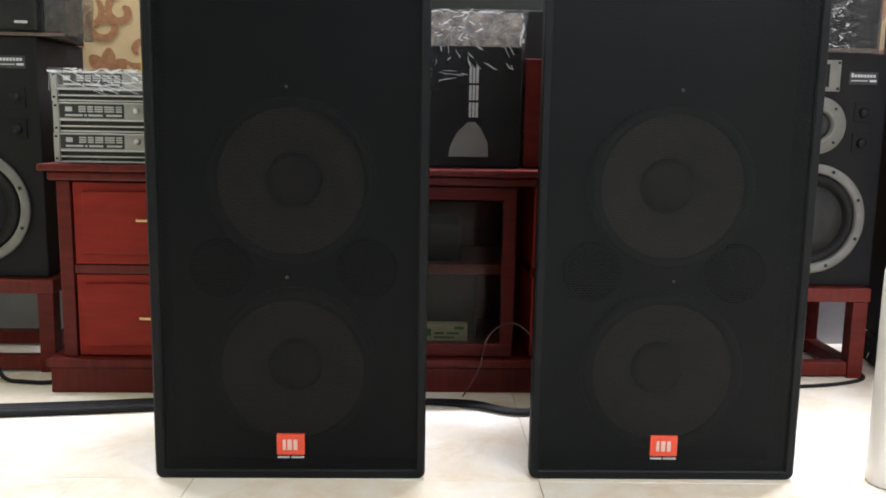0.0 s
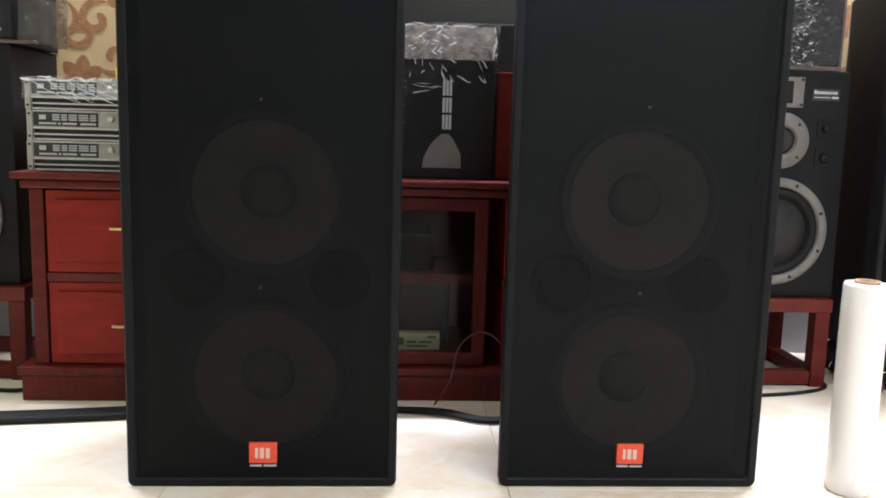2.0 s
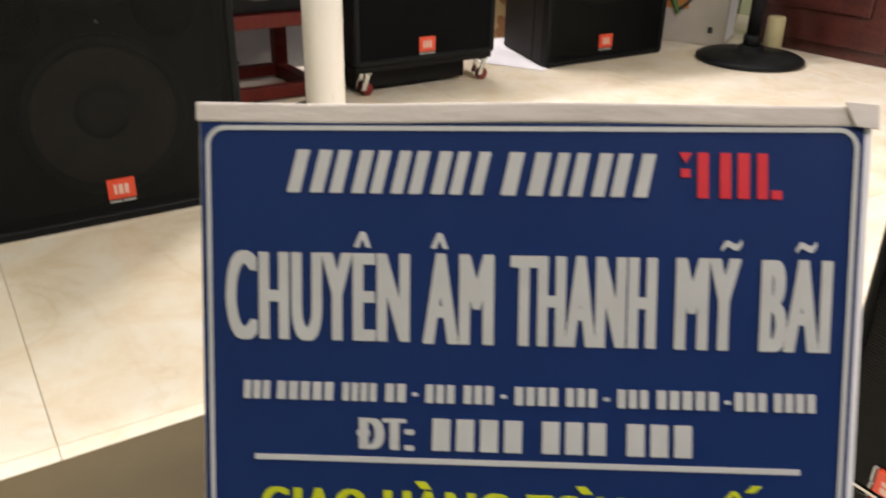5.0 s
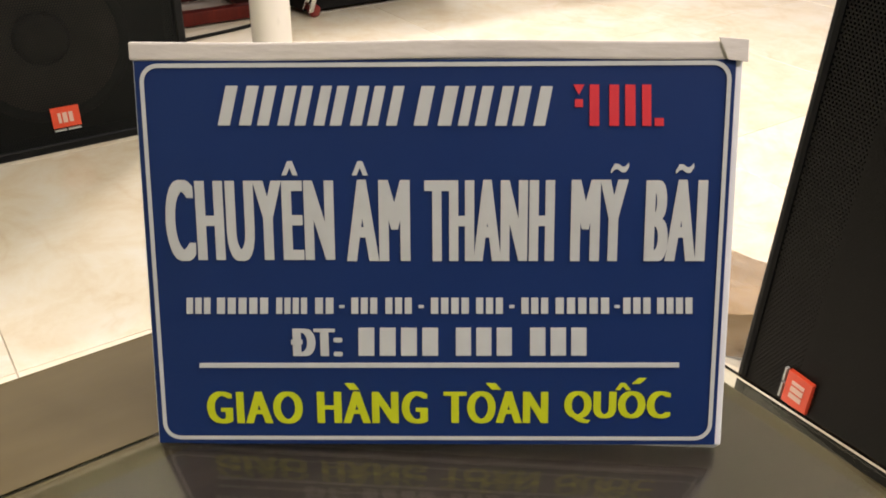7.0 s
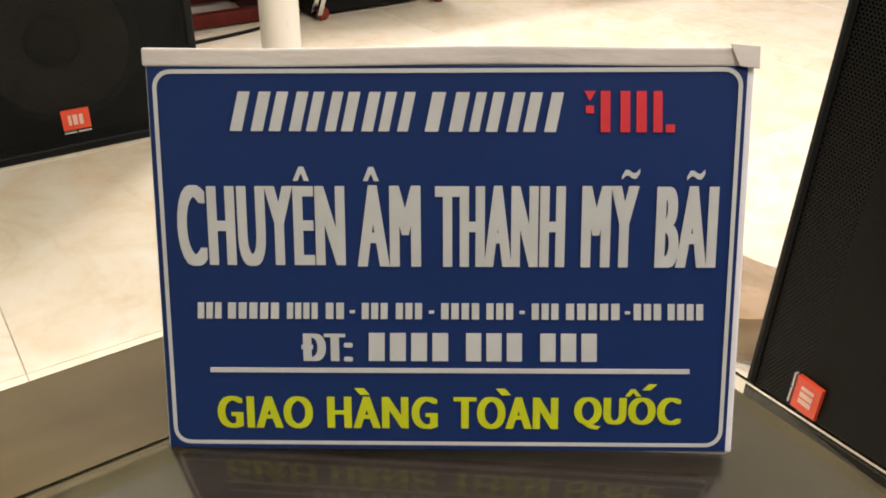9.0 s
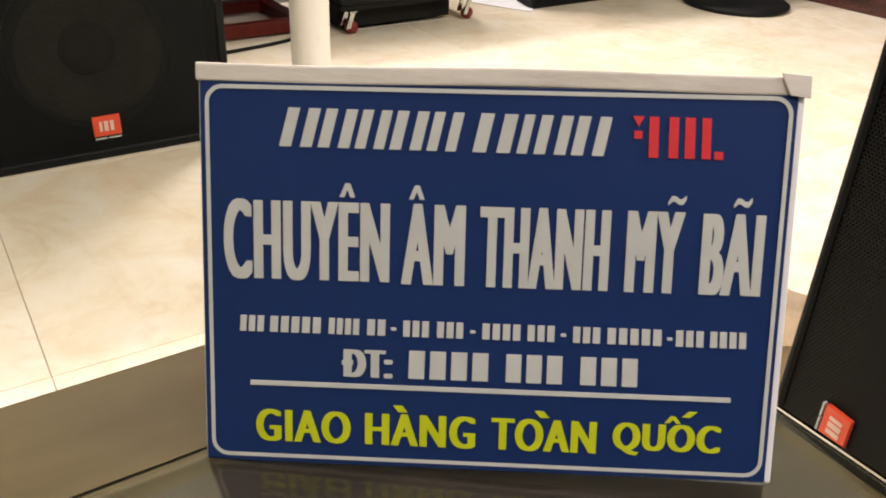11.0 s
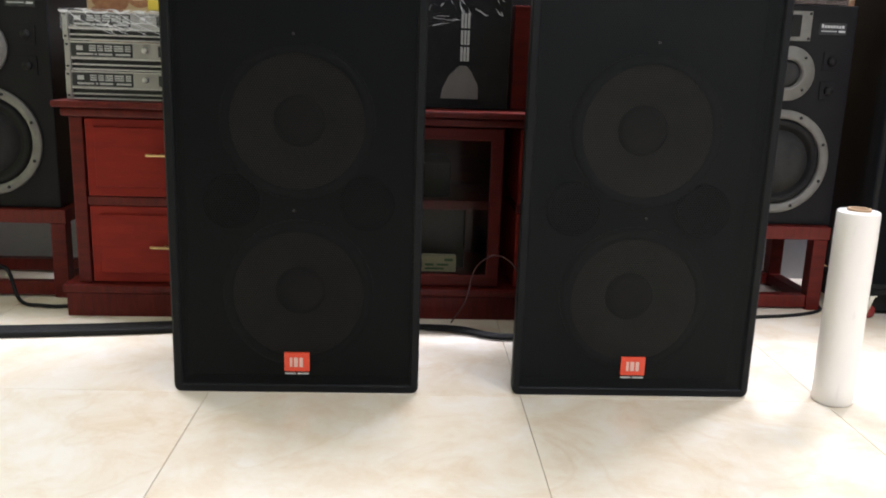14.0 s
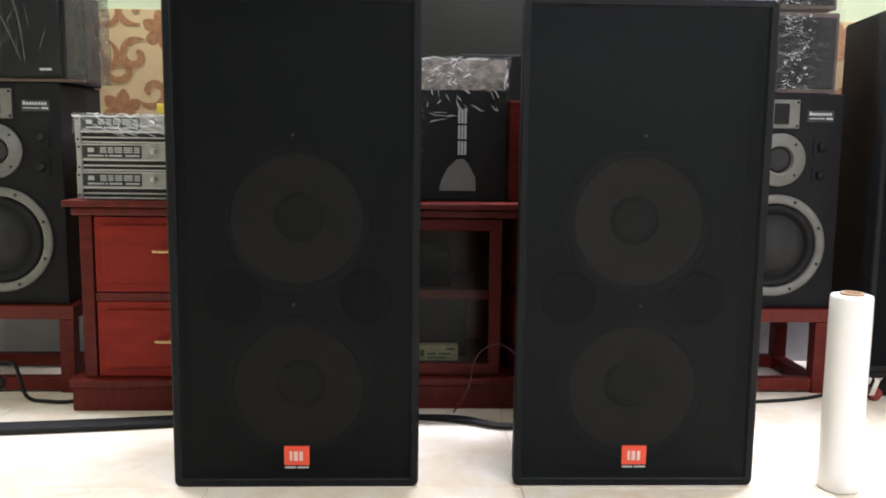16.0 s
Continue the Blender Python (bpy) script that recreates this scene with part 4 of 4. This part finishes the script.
cable([(0.43, 2.58, 0.006), (0.475, 2.565, 0.09), (0.50, 2.55, 0.2), (0.565, 2.545, 0.244), (0.63, 2.55, 0.2), (0.66, 2.56, 0.1), (0.67, 2.57, 0.006)], 0.0026, "thin dark cable arching before the cabinet glass", M_DARKWOOD)
cable([(1.2, 2.66, 0.006), (1.5, 2.697, 0.006), (1.66, 2.73, 0.006), (1.77, 2.785, 0.006), (1.80, 2.86, 0.006), (1.81, 3.0, 0.006)], 0.006, "thin black cable on tiles by the stand")
cable([(1.35, 3.18, 0.06), (1.45, 3.15, 0.075), (1.52, 3.16, 0.08), (1.6, 3.19, 0.06)], 0.006, "short coil of cable under the stand")
cable([(-1.4, 2.70, 0.012), (-1.2, 2.70, 0.012), (-1.08, 2.72, 0.05), (-1.12, 2.74, 0.11), (-1.05, 2.74, 0.12), (-1.0, 2.71, 0.02), (-0.92, 2.69, 0.008), (-0.83, 2.70, 0.008), (-0.80, 2.85, 0.008)], 0.0065, "looped black cable by the stand")

# White sheet added for the wedge of tiles lit through the gap.
sheet = bmesh.new()
vs = [sheet.verts.new(p) for p in ((2.62, 3.33, 0.002), (2.60, 2.95, 0.002), (2.745, 2.70, 0.002), (2.86, 2.80, 0.002), (3.0, 3.33, 0.002))]
f = sheet.faces.new(vs)
ex = bmesh.ops.extrude_face_region(sheet, geom=[f])
bmesh.ops.translate(sheet, verts=[g for g in ex["geom"] if isinstance(g, bmesh.types.BMVert)], vec=(0, 0, 0.002))
bmesh.ops.recalc_face_normals(sheet, faces=sheet.faces)
tagged(part("paper_sheet", sheet, M_PAPERW), "white sheet standing for a lit wedge of floor between loudspeakers", "paper")

# Carton with colour print beyond the stacked loudspeakers.
carton = thing("carton", "white carton with red and green print, cable on top", "box", pose(3.69, 2.92, 0, 0, 0, -61) @ SIZE(1.15))
part("carton_body", box(-0.26, 0.24, 0, 0.24, 0, 0.415, 0.004), M_WHITECARD, carton)
part("red_print", box(-0.2, 0.08, -0.002, 0.001, 0.25, 0.33, 0), M_REDPRINT, carton, "red printed panel")
part("amber_print", box(-0.2, 0.08, -0.0022, 0.001, 0.14, 0.249, 0), M_AMBER, carton, "orange printed panel")
part("leaf_print", tube([(-0.18, -0.003, 0.22), (-0.08, -0.003, 0.23), (0.0, -0.003, 0.19), (0.04, -0.003, 0.12)], 0.012), M_GREENP, carton, "green printed curve")
part("mark", box(0.17, 0.19, -0.002, 0.001, 0.05, 0.075, 0), M_AMPB, carton)
part("side_label", box(0.238, 0.2415, 0.03, 0.21, 0.02, 0.385, 0), M_PAPERW, carton, "pale label sheet")
part("strap_cord", tube([(0.236, -0.006, 0.405), (0.19, -0.02, 0.34), (0.13, -0.012, 0.24), (0.07, -0.008, 0.16), (0.03, -0.006, 0.13)], 0.006), M_AMPB, carton, "dark hanging cord")
part("lid_film", sheet_noise(grid_box(-0.265, 0.245, -0.005, 0.245, 0.392, 0.427, 12), 0.008, 18), M_FILMW, carton, "loose clear film")

bag = thing("crumpled_bag", "crumpled clear plastic bag with tan packing on tiles", "bag", pose(1.63, 0.64, 0, 0, 0, 25))
bm = sheet_noise(grid_box(-0.11, 0.11, -0.09, 0.09, 0.0, 0.07, 9), 0.03, 11, 2)
for v in bm.verts:
    v.co.z = max(v.co.z, 0.002)
part("packing", bm, M_CARD, bag, "tan packing inside")
bm = sheet_noise(grid_box(-0.135, 0.135, -0.11, 0.11, 0.0, 0.1, 14), 0.035, 13, 2)
for v in bm.verts:
    v.co.z = max(v.co.z, 0.001)
part("film", bm, M_FILMA, bag, "crumpled clear film")

fan = thing("pedestal_fan_stand", "black round-based fan stand on tiles", "fan", pose(3.695, 2.42, 0) @ SIZE(1.17))
part("base", lathe([(0.19, 0.0), (0.2, 0.006), (0.2, 0.016), (0.185, 0.026), (0.1, 0.036), (0.05, 0.045), (0.045, 0.06), (0.0005, 0.06)], "z", 56), M_FRAME, fan, smooth=True)
part("pole", lathe([(0.026, 0.055), (0.026, 0.45), (0.02, 0.455), (0.02, 1.2), (0.0005, 1.2)], "z", 24), M_FRAME, fan, smooth=True)
part("collar", lathe([(0.034, 0.055), (0.034, 0.09), (0.028, 0.1), (0.026, 0.1)], "z", 24), M_FRAME, fan, smooth=True)
tagged(part("cream_tub", lathe([(0.038, 0.0), (0.041, 0.01), (0.041, 0.155), (0.037, 0.162), (0.0005, 0.162)], "z", 28, (3.955, 2.50, 0)), M_CREAM, smooth=True), "small cream plastic tub behind the fan", "tub")

cup = thing("dark_red_cupboard", "dark red wooden cupboard with panelled doors", "cupboard", pose(4.061, 2.46, 0, 0, 0, -86))
part("carcass", box(-0.22, 1.3, 0.02, 0.45, 0.0, 1.5, 0.004), M_CUP, cup)
for x0 in (-0.17, 0.47):
    d = part("door", box(x0, x0 + 0.6, 0.0, 0.019, 0.06, 1.44, 0.003), M_CUP, cup)
    part("raised_panel", box(x0 + 0.09, x0 + 0.51, -0.012, -0.001, 0.2, 1.3, 0.008), M_CUP, d)

foam = thing("acoustic_panel", "black ribbed foam panel with ochre upper part", "panel", pose(3.93, 3.26, 0.35))
part("backing", box(-0.5, 0.7, 0.0, 0.09, 0, 1.1, 0.003), M_BLACK2, foam)
for k in range(22):
    z = 0.01 + 0.05 * k
    part("rib", lathe([(0.0005, -0.5), (0.02, -0.498), (0.02, 0.698), (0.0005, 0.7)], "z", 12), M_BLACK2 if k < 9 else M_OCHRE, foam, smooth=True)
    foam.children[-1].matrix_local = pose(0, -0.005, z + 0.015, 0, 90, 0)

# ---- glass table with the shop sign ----
TZ = 0.5275
table = thing("glass_table", "dark wooden table under thick tinted glass", "table", pose(0, 0, 0))
part("table_board", box(-1.1, 0.866, -0.55, 0.449, TZ - 0.05, TZ - 0.0085, 0.004), M_BRONZE, table, "olive-brown lacquered board")
part("inner_panel", box(-1.02, 0.852, -0.48, 0.33, TZ - 0.0084, TZ - 0.0068, 0.0005), M_TABLEWOOD, table, "dark wood centre panel")
part("glass_top", box(-1.04, 0.873, -0.5, 0.347, TZ - 0.0062, TZ, 0.002), M_GLASS, table, "clear glass plate")
part("apron", box(-0.95, 0.76, -0.45, 0.33, TZ - 0.16, TZ - 0.051, 0.003), M_DARKWOOD, table)
for x in (-0.93, 0.68):
    for y in (-0.43, 0.25):
        part("leg", box(x, x + 0.06, y, y + 0.06, 0, TZ - 0.16, 0.004), M_DARKWOOD, table)

SW, SH, ST = 0.298, 0.208, 0.014
SKEW = math.tan(radians(2.16))
sign = thing("shop_sign", "blue printed shop sign board leaning on glass table", "sign", pose(0.6846, 0.2502, 0.5306, 0, 0, -37.49) @ pose(0, 0, 0, -20.44, 0, 0) @ pose(0, 0, 0, 0, -2.16, 0))


def footed(bm):
    """Drops the lower back edge, which is cut a little out of square, onto the glass."""
    for v in bm.verts:
        if v.co.z < 0.01 and v.co.y > 0.005:
            v.co.z -= SKEW * (v.co.x + SW / 2) - 0.003
    return bm


part("board", footed(box(-SW / 2, SW / 2, 0.0, ST, 0.0, SH - 0.001, 0.0008)), M_PAPERW, sign, "white foam board")
part("blue_face", box(-SW / 2 + 0.0008, SW / 2 - 0.0035, -0.0012, -0.0001, 0.0006, SH - 0.0085, 0.0004), M_BLUE, sign, "blue printed face")
bm = box(-SW / 2 - 0.001, SW / 2 + 0.001, -0.0018, ST + 0.001, SH - 0.0085, SH + 0.0004, 0.0012)
bmesh.ops.subdivide_edges(bm, edges=[e for e in bm.edges if abs(e.verts[0].co.x - e.verts[1].co.x) > 0.2], cuts=14)
for v in bm.verts:
    v.co.z += 0.0005 * math.sin(31 * v.co.x + 1.0) - 0.0012 * max(0.0, v.co.x) / SW
    v.co.y += 0.0004 * math.sin(47 * v.co.x)
part("top_flap", bm, M_FLAP, sign, "folded white paper edge")

bm = box(SW / 2 - 0.0125, SW / 2 + 0.0014, -0.0026, -0.0019, SH - 0.0095, SH + 0.0012, 0.0002, 1)
for v in bm.verts:
    v.co.z -= 0.09 * (v.co.x - SW / 2 + 0.0125)
    v.co.y -= 0.08 * (SH + 0.0012 - v.co.z)
    v.co.x += 0.45 * (SH - v.co.z) * (v.co.x < SW / 2 - 0.006)
part("turned_corner", bm, M_FLAP, sign, "turned-up white paper corner")


def su(x, y):
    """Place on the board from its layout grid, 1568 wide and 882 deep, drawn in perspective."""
    a, b = (x - 784) / 500, (y - 441) / 500
    w = 0.00754 * a - 0.06249 * b + 1
    return (0.14343 * a - 0.00088 * b + 0.00018) / w, (0.00051 * a - 0.15233 * b + 0.10483) / w


def flat(points, y0, y1, bm=None):
    bm = bm or bmesh.new()
    f = bm.faces.new([bm.verts.new((x, y0, z)) for x, z in points])
    ex = bmesh.ops.extrude_face_region(bm, geom=[f])
    bmesh.ops.translate(bm, verts=[g for g in ex["geom"] if isinstance(g, bmesh.types.BMVert)], vec=(0, y1 - y0, 0))
    return bm


YP, YQ = -0.0018, -0.0011


def word(text, x0, x1, y0, y1, mat, bold=0.0015):
    """Lettering stretched into a box of the layout grid."""
    cu = bpy.data.curves.new("word", "FONT")
    cu.body, cu.resolution_u, cu.space_character = text, 5, 1.16
    ob = new("word", cu)
    bpy.context.view_layer.update()
    me = bpy.data.meshes.new_from_object(ob.evaluated_get(bpy.context.evaluated_depsgraph_get()))
    bpy.data.objects.remove(ob)
    co = [v.co.copy() for v in me.vertices]
    xs, ys = [c.x for c in co], [c.y for c in co]
    (ax, az), (bx, bz) = su(x0, y1), su(x1, y0)
    bm = bmesh.new()
    for n in range(7):
        dx, vs = (n - 3) / 3, []
        for c in co:
            fx, fy = (c.x - min(xs)) / (max(xs) - min(xs)), (c.y - min(ys)) / (max(ys) - min(ys))
            vs.append(bm.verts.new((ax + bold + fx * (bx - ax - 2 * bold) + dx * bold, YP - 0.00003 * n, az + fy * (bz - az))))
        for poly in me.polygons:
            bm.faces.new([vs[k] for k in poly.vertices])
    part("lettering", bm, mat, sign)


def marks(polys, mat, name="accent", label=""):
    for pts in polys:
        bm = flat([su(x, y) for x, y in pts], YP, YQ)
        bmesh.ops.recalc_face_normals(bm, faces=bm.faces)
        part(name, bm, mat, sign, label)


def bar(x0, x1, y0, y1, slant=0):
    return [(x0, y1), (x1, y1), (x1 + slant, y0), (x0 + slant, y0)]


def hat(cx, y0, y1, w):
    return [(cx - w, y1), (cx - w * 0.3, y0), (cx + w * 0.3, y0), (cx + w, y1), (cx + w * 0.4, y1), (cx, y0 + (y1 - y0) * 0.45), (cx - w * 0.4, y1)]


def wave(cx, y0, y1, w):
    h = y1 - y0
    top = [(cx - w, y0 + h * 0.7), (cx - w * 0.6, y0 + h * 0.1), (cx - w * 0.2, y0 + h * 0.1), (cx + w * 0.3, y0 + h * 0.4), (cx + w * 0.6, y0 + h * 0.35), (cx + w, y0)]
    low = [(cx + w, y0 + h * 0.4), (cx + w * 0.6, y0 + h * 0.9), (cx + w * 0.2, y0 + h * 0.9), (cx - w * 0.3, y0 + h * 0.6), (cx - w * 0.6, y0 + h * 0.65), (cx - w, y1)]
    return top + low


# white border line with rounded corners
bm = bmesh.new()
(ax, az), (bx, bz) = su(303, 773), su(1306, 104)
w, h, cx, cz = bx - ax, bz - az, (ax + bx) / 2, (az + bz) / 2
outer, inner = round_rect(w, h, 0.009), round_rect(w - 0.0042, h - 0.0042, 0.007)
lo = [[bm.verts.new((x + cx, YP, z + cz)) for x, z in pts] for pts in (outer, inner)]
for i in range(len(outer)):
    j = (i + 1) % len(outer)
    bm.faces.new((lo[0][i], lo[0][j], lo[1][j], lo[1][i]))
part("border_line", bm, M_WHITE, sign, "white rounded border line")

# slanted bars stand for the shop's name, plain red shapes for the maker's mark
for a, c in ((397, 455), (466, 522), (532, 584), (594, 650), (660, 712), (742, 808), (820, 838), (850, 906), (916, 974)):
    w = 0.36 * (c - a) if c - a > 20 else c - a
    marks([bar(a, a + w, 150, 220, 14)] + ([bar(c - w, c, 150, 220, 14)] if c - a > 20 else []), M_WHITE, "name_bar", "white slanted bar")
marks([[(1024, 147), (1044, 147), (1034, 165)], bar(1027, 1041, 173, 187), bar(1053, 1070, 147, 220), bar(1088, 1105, 147, 220), bar(1116, 1134, 147, 220), bar(1146, 1162, 147, 220), bar(1168, 1184, 206, 220)], M_REDINK, "red_mark", "red emblem shape")

for text, x0, x1 in (("CHUYEN", 310, 600), ("AM", 625, 735), ("THANH", 762, 992), ("MY", 1018, 1122), ("BAI", 1148, 1263)):
    word(text, x0, x1, 315, 459, M_WHITE)
marks([hat(523, 283, 308, 14), hat(647, 283, 308, 14)], M_WHITE)
marks([wave(1107, 285, 304, 16), wave(1222, 286, 305, 16)], M_WHITE)

def letters(a, c, n, y0, y1, fill):
    """A word as n plain bars of even width."""
    step = (c - a) / n
    return [bar(a + step * (k + 0.5 - fill / 2), a + step * (k + 0.5 + fill / 2), y0, y1) for k in range(n)]


for a, c, n in ((340, 386, 3), (393, 488, 5), (498, 556, 4), (566, 603, 2), (630, 680, 3), (690, 741, 3), (770, 842, 4), (850, 902, 3), (930, 982, 3), (990, 1090, 5), (1110, 1163, 3), (1170, 1237, 4)):
    marks(letters(a, c, n, 524, 552, 0.72), M_WHITE, "small_bar", "small white bar")
marks([bar(a, a + 9, 537, 542) for a in (611, 751, 911, 1097)], M_WHITE, "dash")
word("DT:", 530, 616, 578, 627, M_WHITE)
marks([bar(526, 546, 598, 606)], M_WHITE)
for a, c, n in ((640, 790, 4), (812, 920, 3), (943, 1052, 3)):
    marks(letters(a, c, n, 577, 626, 0.74), M_WHITE, "number_bar", "broad white bar")
marks([bar(365, 1211, 639, 647)], M_WHITE, "rule_line")
for text, x0, x1 in (("GIAO", 380, 546), ("HANG", 573, 767), ("TOAN", 795, 980), ("QUOC", 1007, 1197)):
    word(text, x0, x1, 689, 745, M_YELLOW, 0.0011)
marks([bar(630, 646, 675, 686, -10), bar(880, 896, 675, 686, -10), hat(1112, 675, 687, 14), bar(1128, 1142, 666, 676, 12)], M_YELLOW)

# ---- floor tiles, each a piece of its own ----
me = bpy.data.meshes.new("tile")
bm = box(0.0009, 0.7991, 0.0009, 0.7991, -0.02, 0.0, 0.0008, 1)
bm.to_mesh(me)
bm.free()
me.materials.append(M_TILE)
for i in range(-4, 6):
    for j in range(-7, 4):
        x, y = 0.565 + 0.8 * i, 1.19 + 0.8 * j
        if x > X1 + 0.2 or y > Y1 or x + 0.8 < X0 - 0.1 or y + 0.8 < Y0:
            continue
        tile = new("tile", me)
        tile.parent = floor
        tile.matrix_world = pose(0.563, 1.188, 0, 0, 0, -0.9) @ pose(0.8 * i, 0.8 * j, 0)
